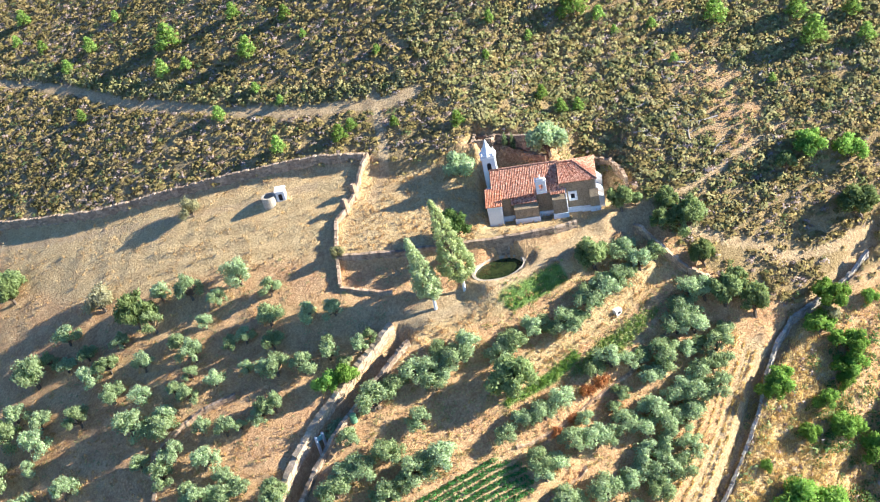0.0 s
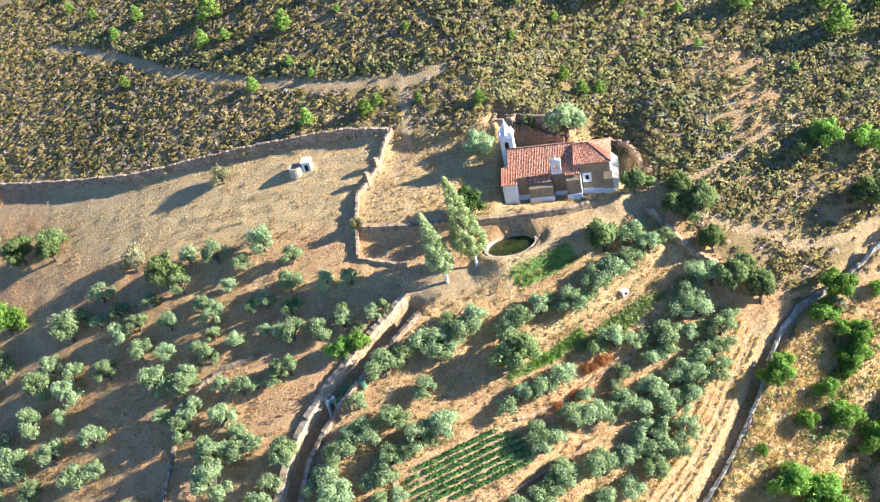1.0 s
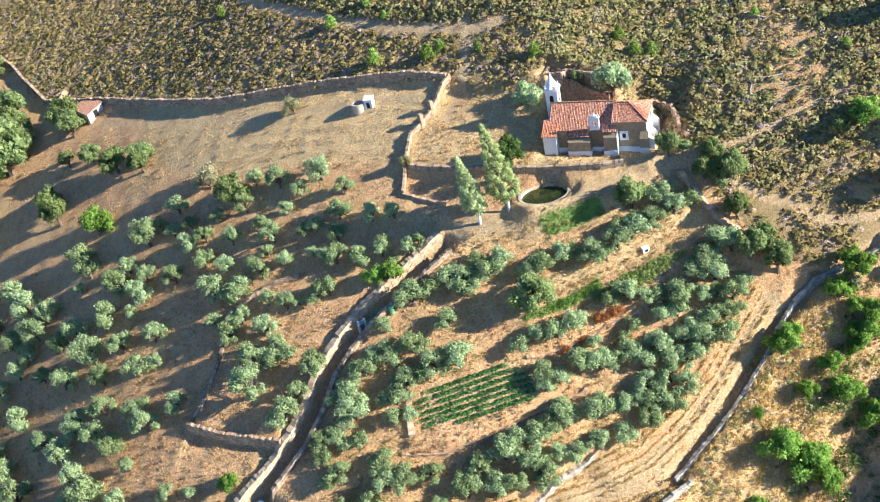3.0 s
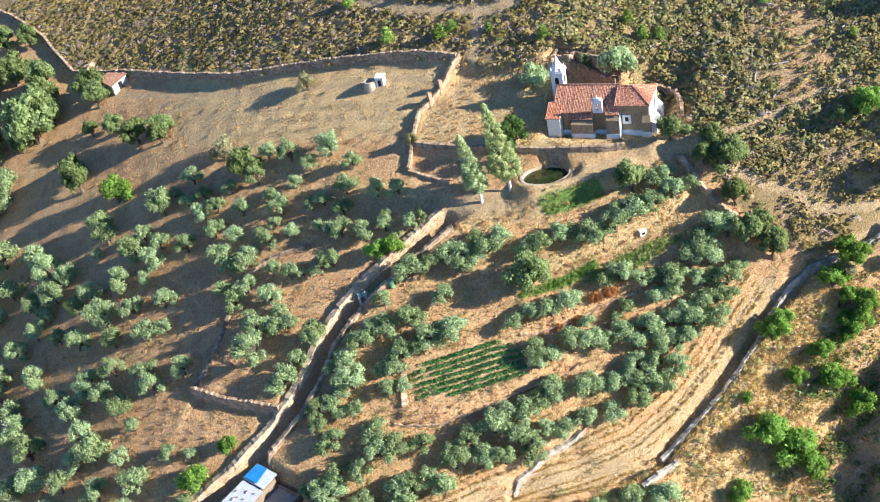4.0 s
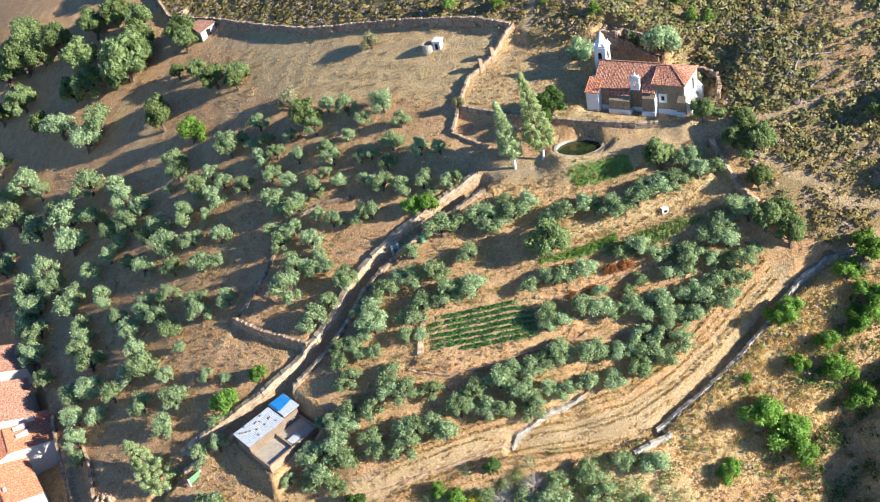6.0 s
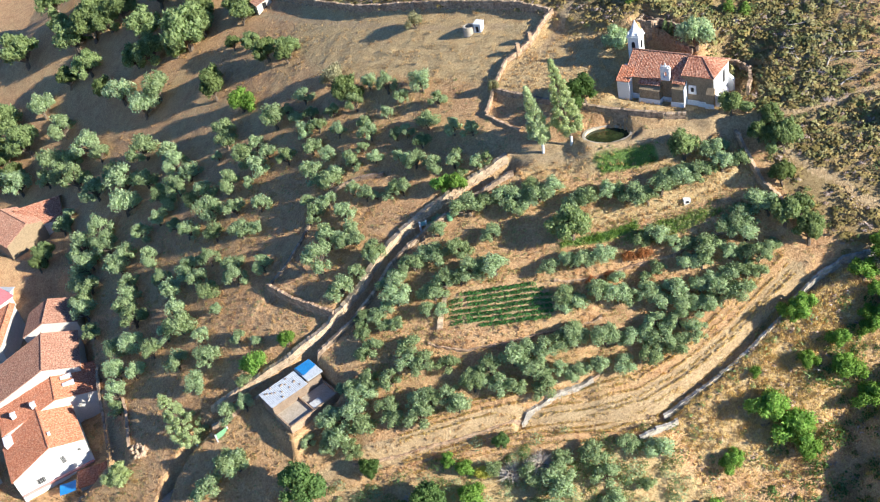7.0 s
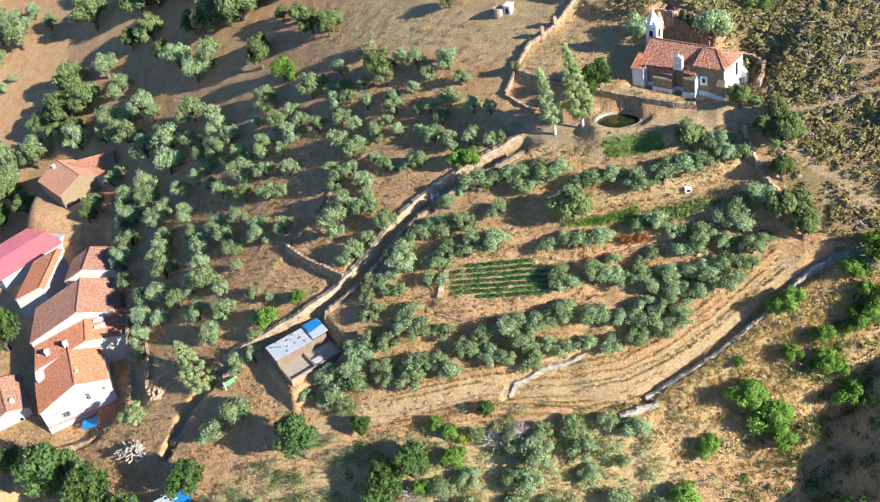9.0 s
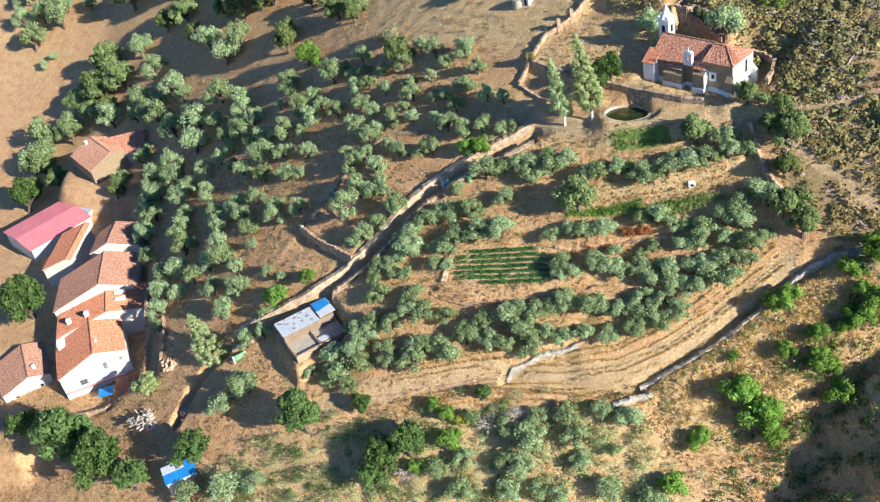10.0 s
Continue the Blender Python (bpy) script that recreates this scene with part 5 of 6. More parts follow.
sprays("scrub", "low brown-green heath scrub covering the hillside", "scrub", scatter(38000, -105, 95, -30, 140, scrub_keep, 0.55, 1.15, 0.3, 11), 31, 0.36, MAT["scrub"], 2.6, sky=1.6)
sprays("grey_scrub", "pale grey dry bushes among the scrub", "scrub", scatter(10000, -105, 95, -30, 140, scrub_keep, 0.45, 0.95, 0.42, 12), 32, 0.3, MAT["greyscrub"], 2.6, sky=1.4)
sprays("green_scrub", "green bushes among the scrub", "scrub", scatter(2600, -105, 95, -30, 140, scrub_keep, 0.45, 1.0, 0.8, 13), 34, 0.3, MAT["oak"], 1.8, sky=0.8)
sprays("olive_scrub", "low olive-green bushes on the slope beside the church", "scrub", scatter(7000, 18, 95, -12, 75, scrub_keep, 0.6, 1.2, 0.48, 33), 38, 0.34, MAT["heathgreen"], 2.4, sky=1.2)
sprays("dry_grass", "tufts of dry straw-coloured grass", "grass", scatter(36000, -130, 65, -60, 90, tuft_keep, 0.14, 0.42, 0.8, 14), 12, 0.36, MAT["strawleaf"], blade=True)


pts = []
rng = random.Random(21)
for line, off in ((ROAD_HILL, 1.9), (ROAD_HILL, 2.9), (ROAD_HILL, 3.9)):
    line = offset_line(line, off)
    for (ax, ay), (bx, by) in zip(line, line[1:]):
        for k in range(int(math.hypot(bx - ax, by - ay) * 1.1)):
            t = rng.random()
            r = rng.uniform(0.5, 1.1)
            pts.append((ax + t * (bx - ax) + rng.uniform(-0.5, 0.5), ay + t * (by - ay) + rng.uniform(-0.5, 0.5), r, r * 1.1))
sprays("roadside_bushes", "dense dark bushes along the hill track", "bushes", pts, 44, 0.36, MAT["heathgreen"], 2.0, sky=0.3)


def gully_keep(x, y):
    return 0.55 * soft_inside(x, y, STRAW_GULLY, 4.0) + 0.3 * ((x > 30) & (y < -26) & (y > -60))


sprays("gully_weeds", "dry brown weeds on the gully slope", "weeds", scatter(1100, 10, 66, -62, -20, gully_keep, 0.3, 0.8, 0.9, 19), 16, 0.36, MAT["greyscrub"], 1.2)
sprays("gully_grass", "tall golden dry grass on the gully slope", "grass", scatter(25000, 8, 66, -62, -20, gully_keep, 0.2, 0.5, 0.9, 29), 14, 0.36, MAT["golden"], blade=True)
sprays("gully_bushes", "green bushes on the gully slope", "bushes", scatter(900, 10, 66, -62, -20, gully_keep, 0.4, 1.0, 1.0, 20), 24, 0.36, MAT["oak"], 1.2)


def brush_keep(x, y):
    s, g, t, w = cover(x, y)
    return (1 - s) * (t < 0.3) * (g < 0.3) * (w < 0.5)


def thicket_keep(x, y):
    return soft_inside(x, y, THICKET, 3.0) * 0.5


sprays("thicket", "dense green thicket below the track", "thicket", scatter(1150, -62, 34, -68, -38, thicket_keep, 0.8, 1.6, 1.15, 17), 150, 0.17, MAT["leafgreen"], 1.0)
sprays("pale_thicket", "pale feathery shrubs below the track", "thicket", scatter(900, -62, 34, -68, -38, thicket_keep, 0.8, 1.6, 1.2, 27), 150, 0.17, MAT["olive"], 1.0)


def ravine_keep(x, y):
    d, _, s = to_line(x, y, RAVINE)
    return smooth(13, 3, d) * 0.6 * (y < -28)


sprays("ravine_bushes", "dark green bushes filling the ravine", "bushes", scatter(2200, 25, 70, -75, -25, ravine_keep, 0.5, 1.2, 1.2, 18), 44, 0.3, MAT["leafgreen"])
sprays("undergrowth", "low green and brown weeds under the olive trees", "weeds", scatter(5000, -130, 60, -62, 40, brush_keep, 0.2, 0.55, 0.8, 16), 22, 0.17, MAT["oak"])


def crop_rows():
    spots = []
    rng = random.Random(5)
    for r in range(8):
        y = -18.6 - r * 0.85
        x = -17.0
        while x < 0.4:
            if inside(np.array([x]), np.array([y - 0.06 * (x + 17)]), GARDEN_PLOT)[0] and rng.random() < (0.95 if -14 < x < 0 else 0.6):
                spots.append((x, y - 0.06 * (x + 17), rng.uniform(0.36, 0.6), rng.uniform(0.35, 0.6)))
            x += 0.3
    return spots


stone_wall("plot_border", "low tilled earth ridge beside the vegetable plot", [(-17.8, -18.0), (-18.6, -20.6), (-18.9, -23.4)], 0.25, 0.9, "tanstone", seed=95)
sprays("vegetable_rows", "rows of leafy green vegetables in tilled soil", "vegetables", crop_rows(), 24, 0.3, MAT["crop"])


def green_keep(x, y):
    return cover(x, y)[1] ** 2


sprays("green_grass", "lush green weeds on the watered terraces", "grass", scatter(9000, 0, 32, -19, -2, green_keep, 0.15, 0.35, 0.8, 15), 14, 0.3, MAT["bright"], blade=True)
pts = []
rng = random.Random(9)
for line in (BANK_1, BANK_2, BANK_3, BANK_4, BANK_5):
    for (ax, ay), (bx, by) in zip(line, line[1:]):
        for k in range(int(math.hypot(bx - ax, by - ay) * 3)):
            t = rng.random()
            pts.append((ax + t * (bx - ax) + rng.uniform(-0.7, 0.7), ay + t * (by - ay) + rng.uniform(-0.8, 0.5), rng.uniform(0.2, 0.5), rng.uniform(0.2, 0.5)))
sprays("bank_grass", "dry weeds hanging over the terrace banks", "grass", pts, 16, 0.4, MAT["strawleaf"], blade=True)
pts = []
for off in (-3.3, -2.5, -1.55, -0.75, 0.0, 0.7, 1.5, 2.3, 3.2):
    line = offset_line(TRACK_LOW[:10], off)
    for (ax, ay), (bx, by) in zip(line, line[1:]):
        for k in range(int(math.hypot(bx - ax, by - ay) * 6)):
            t = rng.random()
            pts.append((ax + t * (bx - ax), ay + t * (by - ay) + rng.uniform(-0.12, 0.12), rng.uniform(0.1, 0.26), rng.uniform(0.1, 0.22)))
sprays("track_grass", "strips of dry grass between the ruts of the track", "grass", pts, 12, 0.3, MAT["golden"], blade=True)


MAT["palecrop"] = leafy("pale_crop_leaves", (0.22, 0.26, 0.1), (0.42, 0.46, 0.2), 0.0)
pts = []
for r in range(26):
    x = 10.2 + r * 0.75
    for k in range(14):
        y = -13.4 - k * 0.3 + 0.12 * (x - 20) * (k % 2) * 0.1
        if inside(np.array([x]), np.array([y]), GREEN_C)[0]:
            pts.append((x + rng.uniform(-0.15, 0.15), y + rng.uniform(-0.15, 0.15), rng.uniform(0.2, 0.36), rng.uniform(0.2, 0.35)))
sprays("planted_strip", "pale green seedlings in lines on a garden terrace", "crop", pts, 16, 0.26, MAT["palecrop"])


def weed_keep(x, y):
    s, g, t, w = cover(x, y)
    patch = 0.5 + 0.5 * np.sin(x * 0.35 + 1.3 * np.sin(y * 0.5)) * np.sin(y * 0.6 + np.sin(x * 0.3))
    return soft_inside(x, y, GARDEN, 1.0) * (0.25 + 0.75 * patch) * (t < 0.3)


sprays("terrace_weeds", "yellow-green weeds spread over the garden terraces", "weeds", scatter(9000, -40, 44, -38, -2, weed_keep, 0.2, 0.5, 0.6, 41), 12, 0.3, MAT["weeds"], blade=True)


# ---- houses of the village ----
MAT["limewall"] = plain("lime_render", (0.6, 0.54, 0.46), (0.78, 0.72, 0.64), 0.7, 6.0, 0.95, 0.0, 0.4, 0.04)
MAT["redsheet"] = plain("red_sheet", (0.74, 0.2, 0.22), (0.84, 0.3, 0.32), 0.25, 3.0, 0.55, 0.0, 0.1, 0.02)
MAT["greysheet"] = plain("grey_sheet", (0.42, 0.46, 0.52), (0.58, 0.62, 0.68), 0.3, 4.0, 0.55, 0.0, 0.2, 0.02)
MAT["palesheet"] = plain("pale_sheet", (0.42, 0.45, 0.5), (0.6, 0.63, 0.68), 0.5, 4.0, 0.7, 0.0, 0.2, 0.02)
MAT["blue"] = plain("blue_tarp", (0.02, 0.16, 0.5), (0.06, 0.3, 0.68), 0.8, 6.0, 0.5, 0.0, 0.3, 0.03)
MAT["pink"] = plain("pink_band", (0.6, 0.28, 0.26), (0.7, 0.38, 0.35), 0.8, 6.0, 0.9)
MAT["green_paint"] = plain("green_paint", (0.12, 0.3, 0.15), (0.24, 0.44, 0.25), 0.8, 6.0, 0.6)
MAT["turquoise"] = plain("turquoise_paint", (0.3, 0.6, 0.58), (0.42, 0.72, 0.7), 0.8, 6.0, 0.6)
MAT["concrete"] = plain("grey_concrete", (0.5, 0.5, 0.5), (0.68, 0.68, 0.67), 0.4, 5.0, 0.9, 0.0, 0.3, 0.03)
MAT["earth"] = plain("trodden_yard", (0.2, 0.15, 0.11), (0.36, 0.28, 0.2), 0.6, 6.0, 0.95)


def house(label, x, y, ang, length, wl, wr, zr, zl, ze, z0, wall="limewall", roof="tile", over=0.3, chimneys=(), front_band=None):
    """A gabled house: the ridge runs from (x, y) along ang; eaves wl to its left at height zl and wr to its right at ze."""
    root = empty("house", pose(x, y, 0, 0, 0, ang - 90), label, "house", "village houses")
    bm = bmesh.new()
    for y0, y1 in ((0.0, length),):
        prism(bm, [(-wl, y0), (0, y0), (0, y1), (-wl, y1)], z0, [zl, zr - 0.1, zr - 0.1, zl])
        prism(bm, [(0, y0), (wr, y0), (wr, y1), (0, y1)], z0, [zr - 0.1, ze, ze, zr - 0.1])
    part("wall", bm, MAT[wall], root)
    sl, sr = (zr - zl) / wl, (zr - ze) / max(wr, 0.1)
    bm = bmesh.new()
    tiled(bm, (-wl - over, length + over, zl - over * sl + 0.1), (-wl - over, -over * 0.4, zl - over * sl + 0.1), (0, -over * 0.4, zr + 0.1), (0, length + over, zr + 0.1), high=0.1)
    part("roof_slope", bm, MAT[roof], root)
    bm = bmesh.new()
    tiled(bm, (wr + over, -over * 0.4, ze - over * sr + 0.1), (wr + over, length + over, ze - over * sr + 0.1), (0, length + over, zr + 0.1), (0, -over * 0.4, zr + 0.1), high=0.1)
    part("roof_slope", bm, MAT[roof], root)
    bm = bmesh.new()
    k = 0.0
    while k < length:
        bmesh.ops.create_cone(bm, cap_ends=True, segments=6, radius1=0.17, radius2=0.14, depth=0.5, matrix=Matrix.Translation((0, k + 0.25, zr + 0.17)) @ Matrix.Rotation(math.pi / 2, 4, 'X'))
        k += 0.45
    part("ridge_tiles", bm, MAT[roof], root)
    for cx, cy, w, d, h in chimneys:
        zc = (zr - abs(cx) * (sl if cx < 0 else sr))
        bm = bmesh.new()
        box(bm, cx - w / 2, cx + w / 2, cy - d / 2, cy + d / 2, zc - 0.4, zc + h)
        box(bm, cx - w / 2 - 0.1, cx + w / 2 + 0.1, cy - d / 2 - 0.1, cy + d / 2 + 0.1, zc + h, zc + h + 0.12)
        part("chimney", bm, MAT["white"], root, "whitewashed chimney")
    return root


h1 = house("white gabled village house with orange tile roof", -101.0, -23.8, 126, 14.0, 8.6, 6.2, -39.4, -43.0, -41.3, -50, "white", "tile_new", chimneys=((-7.2, 11.0, 1.6, 2.6, 1.0), (0.9, 4.0, 0.4, 0.6, 0.5)))
for x, z, w, h in ((1.2, -44.4, 0.9, 1.7), (4.7, -43.4, 0.7, 0.7), (-4.2, -46.4, 1.6, 1.3)):
    win = window("window", Matrix.Translation((x, -0.01, z)) @ Matrix.Rotation(math.pi, 4, 'Z'), w, h, 0.25, h1)
    bm = bmesh.new()
    for k in range(4):
        box(bm, x - w / 2 + (k + 0.5) * w / 4 - 0.03, x - w / 2 + (k + 0.5) * w / 4 + 0.03, -0.1, -0.05, z, z + h)
    part("window_bars", bm, MAT["concrete"], win)
bm = bmesh.new()
box(bm, -8.4, 6.0, -0.45, -0.01, -47.4, -47.0)
part("cornice_band", bm, MAT["pink"], h1, "pink painted band")
house("village house with orange tile roof and dormers", -104.8, -11.6, 121, 10.0, 12.0, 9.6, -38.4, -41.6, -40.6, -50, "limewall", "tile_new", chimneys=((-4.5, 2.0, 0.9, 0.9, 1.2), (-9.0, 3.0, 0.9, 0.9, 1.2), (3.0, 6.5, 2.2, 0.8, 0.6), (3.2, 4.0, 2.2, 0.8, 0.6)))
house("old village house with mossy brown tile roof", -109.8, -5.0, 116, 13.2, 12.0, 7.0, -36.0, -40.6, -38.4, -50, "limewall", "tile_old")
house("small village house with pale tile roof", -117.5, 11.1, 107, 9.0, 5.2, 7.2, -36.4, -38.8, -38.2, -50, "limewall", "tile_old")
house("long outbuilding with orange tile roof", -131.0, 10.0, 105, 16.0, 7.0, 0.8, -41.0, -43.4, -41.4, -54, "limewall", "tile_new")
house("low stone house with weathered tile roof", -139.5, 50.0, 145, 14.5, 7.0, 4.0, -34.3, -37.0, -36.0, -46, "masonry", "tile_old", chimneys=((-2.0, 13.2, 0.8, 0.8, 0.9),))
house("wing of the stone house with pale tile roof", -147.0, 57.5, 25, 12.0, 3.0, 7.4, -34.6, -36.0, -37.0, -46, "limewall", "tile")
house("small brick shed with red tile roof", -112.6, -36.6, 155, 6.0, 2.4, 2.0, -51.2, -52.3, -52.0, -57, "masonry", "tile_new", over=0.2)
h8 = house("stone house with brown tile roof at the street corner", -119.6, -25.9, 132, 13.0, 6.5, 4.2, -46.0, -48.4, -47.4, -56, "limewall", "tile_old", chimneys=((1.6, 3.0, 0.7, 0.7, 0.8),))
window("window", Matrix.Translation((1.8, -0.01, -50.0)) @ Matrix.Rotation(math.pi, 4, 'Z'), 0.8, 1.0, 0.25, h8, frame=0.4)
window("window", Matrix.Translation((-3.8, -0.01, -50.6)) @ Matrix.Rotation(math.pi, 4, 'Z'), 0.8, 1.0, 0.25, h8, frame=0.4)


def corrugated(bm, length, waves, low, high):
    """One corrugated sheet along x, from its low edge (y, z) to its high edge."""
    a = [bm.verts.new((length * k / (2 * waves), low[0], low[1] + 0.05 * (k % 2))) for k in range(2 * waves + 1)]
    b = [bm.verts.new((length * k / (2 * waves), high[0], high[1] + 0.05 * (k % 2))) for k in range(2 * waves + 1)]
    for k in range(2 * waves):
        bm.faces.new((a[k], a[k + 1], b[k + 1], b[k]))


def barn():
    root = empty("barn", pose(-150.5, 18.9, -45.6, 0, 0, 61), "barn with a bright red sheet metal roof", "barn")
    bm = bmesh.new()
    prism(bm, [(0.4, 0.4), (18.2, 0.4), (18.2, 17.0), (0.4, 17.0)], -9, -0.5)
    part("wall", bm, MAT["limewall"], root)
    for y0, y1, z0, z1 in ((0.0, 8.6, -0.4, 0.5), (17.4, 8.6, -0.4, 0.5)):
        bm = bmesh.new()
        corrugated(bm, 18.8, 40, (y0, z0), (y1, z1))
        part("roof_sheet", bm, MAT["redsheet"], root)
    bm = bmesh.new()
    prism(bm, [(18.9, 2.0), (23.6, 3.5), (23.6, 17.2), (18.9, 17.2)], -0.25, [0.0, -0.15, -0.15, 0.0])
    part("side_roof", bm, MAT["greysheet"], root, "grey metal roof of the side bay")
    bm = bmesh.new()
    prism(bm, [(18.9, 2.6), (23.2, 4.0), (23.2, 16.8), (18.9, 16.8)], -9, -0.3)
    part("side_wall", bm, MAT["white"], root)


barn()
# walled yard below the white house
stone_wall("wall_house_yard", "rubble wall of the yard below the white house", [(-105.0, -34.5), (-100.0, -33.4), (-95.0, -31.8), (-89.4, -26.6)], 1.2, 0.5, "redstone", seed=71, deep=3)
stone_wall("wall_house_side", "ochre wall between house yard and olive grove", [(-89.4, -26.6), (-90.6, -22.0), (-94.2, -14.5), (-100.0, -1.0)], 1.0, 0.5, "redstone", seed=72, deep=3)
stone_wall("wall_alley", "stone wall of the small plot beside the alley", [(-87.6, -14.5), (-85.4, -18.5), (-82.6, -25.8)], 0.9, 0.5, "redstone", seed=73, deep=2)
root = empty("lean_to", pose(-97.4, -24.3, 0, 0, 0, 22.7), "small lean-to with orange tile roof", "shed")
bm = bmesh.new()
prism(bm, [(0, -3.4), (5.8, -3.4), (5.8, 0), (0, 0)], -51, [-47.0, -47.0, -46.0, -46.0])
part("wall", bm, MAT["limewall"], root)
bm = bmesh.new()
tiled(bm, (-0.2, -3.7, -46.95), (6.0, -3.7, -46.95), (6.0, 0, -45.85), (-0.2, 0, -45.85))
part("roof", bm, MAT["tile_new"], root)
root = empty("awning", pose(-100.2, -27.2, -46.3, 0, 0, 22.7), "bright blue tarpaulin awning on posts", "awning")
bm = bmesh.new()
n = 8
g = [[bm.verts.new((3.2 * i / n, -2.6 * j / n, -0.1 * math.sin(math.pi * i / n) - 0.3 * j / n)) for i in range(n + 1)] for j in range(n + 1)]
for j in range(n):
    for i in range(n):
        bm.faces.new((g[j][i], g[j + 1][i], g[j + 1][i + 1], g[j][i + 1]))
part("sheet", bm, MAT["blue"], root)
for i, j in ((0.05, -0.05), (3.15, -0.05), (0.05, -2.55), (3.15, -2.55)):
    bm = bmesh.new()
    limb(bm, (i, j, -2.2), (i, j, -0.15 + 0.1 * j), 0.05, 0.05, 6)
    part("post", bm, MAT["bark"], root)


# ---- farm shed by the lane ----
def shed():
    root = empty("farm_shed", pose(-51.3, -29.0, -27.0, 0, 0, 46), "farm shed with pale sheet roof and walled pens", "shed")
    bm = bmesh.new()
    prism(bm, [(0.2, -4.0), (10.3, -4.0), (10.3, -0.2), (0.2, -0.2)], -3, [2.9, 2.9, 3.2, 3.2])
    part("wall", bm, MAT["stone"], root)
    bm = bmesh.new()
    corrugated(bm, 7.4, 24, (-4.4, 3.05), (0, 3.4))
    part("roof_sheet", bm, MAT["palesheet"], root, "pale grey corrugated roof sheets")
    bm = bmesh.new()
    prism(bm, [(7.6, -4.2), (10.8, -4.2), (10.8, 0.1), (7.6, 0.1)], 3.3, [3.45, 3.4, 3.75, 3.8])
    part("blue_roof", bm, MAT["greysheet"], root, "bluish sheet over the end bay")
    bm = bmesh.new()
    prism(bm, [(7.75, -2.9), (10.7, -2.3), (10.6, -0.1), (7.7, -0.15)], 3.82, [3.88, 3.86, 3.9, 3.92])
    part("tarp", bm, MAT["blue"], root, "blue tarpaulin on the roof")
    rng = random.Random(3)
    for k in range(16):
        x, y = rng.uniform(0.6, 7.0), rng.uniform(-3.9, -0.4)
        bm = bmesh.new()
        box(bm, x, x + rng.uniform(0.15, 0.3), y, y + 0.2, 3.1 + (y + 4.4) * 0.08, 3.3 + (y + 4.4) * 0.08)
        part("weight_stone", bm, MAT["stone"], root)
    for x, ya, yb in ((0.25, -9.2, -4.0), (5.2, -8.7, -4.0), (10.3, -8.8, -4.0)):
        bm = bmesh.new()
        prism(bm, [(x - 0.12, ya), (x + 0.12, ya), (x + 0.12, yb), (x - 0.12, yb)], -3, 1.5)
        part("pen_wall", bm, MAT["redstone"], root)
    bm = bmesh.new()
    prism(bm, [(0.38, -9.2), (10.2, -8.9), (10.2, -8.6), (0.38, -8.9)], -3, 1.6)
    part("pen_front", bm, MAT["redstone"], root)
    bm = bmesh.new()
    prism(bm, [(0.38, -8.88), (10.17, -8.58), (10.17, -4.02), (0.38, -4.02)], -2, 0.9)
    part("pen_floor", bm, MAT["render"], root, "grey earthen floor of the pens")
    bm = bmesh.new()
    prism(bm, [(5.4, -8.5), (7.4, -8.5), (7.4, -6.9), (5.4, -6.9)], 0.9, 1.5)
    part("trough", bm, MAT["concrete"], root)


shed()


# ---- small things ----
def well():
    z = z_at(-13.6, 32.3)
    root = empty("well", pose(-13.6, 32.3, z), "round masonry well in the dry field", "well")
    bm = bmesh.new()
    n = 24
    rings = [[bm.verts.new((r * math.cos(t), r * math.sin(t), h)) for t in np.linspace(0, 2 * math.pi, n, endpoint=False)] for r, h in ((1.25, -0.6), (1.2, 1.2), (0.85, 1.2), (0.85, 0.2))]
    for p, q in zip(rings, rings[1:]):
        for k in range(n):
            bm.faces.new((p[k], p[(k + 1) % n], q[(k + 1) % n], q[k]))
    bm.faces.new(rings[-1])
    part("ring", bm, MAT["render"], root)
    z2 = z_at(-11.6, 31.7)
    root = empty("pump_box", pose(-11.6, 31.7, z2, 0, 0, -25), "small white pump hut beside the well", "hut")
    bm = bmesh.new()
    prism(bm, [(-0.75, -0.7), (0.75, -0.7), (0.75, 0.7), (-0.75, 0.7)], -0.6, [1.5, 1.5, 1.75, 1.75])
    part("body", bm, MAT["white"], root)
    bm = bmesh.new()
    prism(bm, [(-0.85, -0.8), (0.85, -0.8), (0.85, 0.8), (-0.85, 0.8)], 1.52, [1.62, 1.62, 1.87, 1.87])
    part("roof_slab", bm, MAT["white"], root)
    bm = bmesh.new()
    box(bm, -0.3, 0.3, -0.74, -0.69, 0.0, 1.1)
    part("door", bm, MAT["dark"], root)


well()


def hut():
    x, y = -71.5, 81.5
    root = empty("stone_hut", pose(x, y, z_at(x, y), 0, 0, -55), "small stone hut with a low pinkish tile roof", "hut")
    bm = bmesh.new()
    prism(bm, [(-3.2, -2.0), (3.2, -2.0), (3.2, 2.0), (-3.2, 2.0)], -2.0, [1.2, 1.2, 2.2, 2.2])
    part("wall", bm, MAT["limewall"], root)
    bm = bmesh.new()
    tiled(bm, (-3.5, -2.3, 1.2), (3.5, -2.3, 1.2), (3.5, 2.3, 2.35), (-3.5, 2.3, 2.35))
    part("roof", bm, MAT["tile_old"], root)
    bm = bmesh.new()
    box(bm, 3.19, 3.26, -0.5, 0.5, -0.4, 1.3)
    part("door", bm, MAT["dark"], root)


hut()
stone_wall("wall_hut", "ruined stone wall beside the hut", [(-78.5, 84.0), (-81.0, 88.5), (-77.0, 91.0)], 1.4, 0.5, "redstone", seed=81)


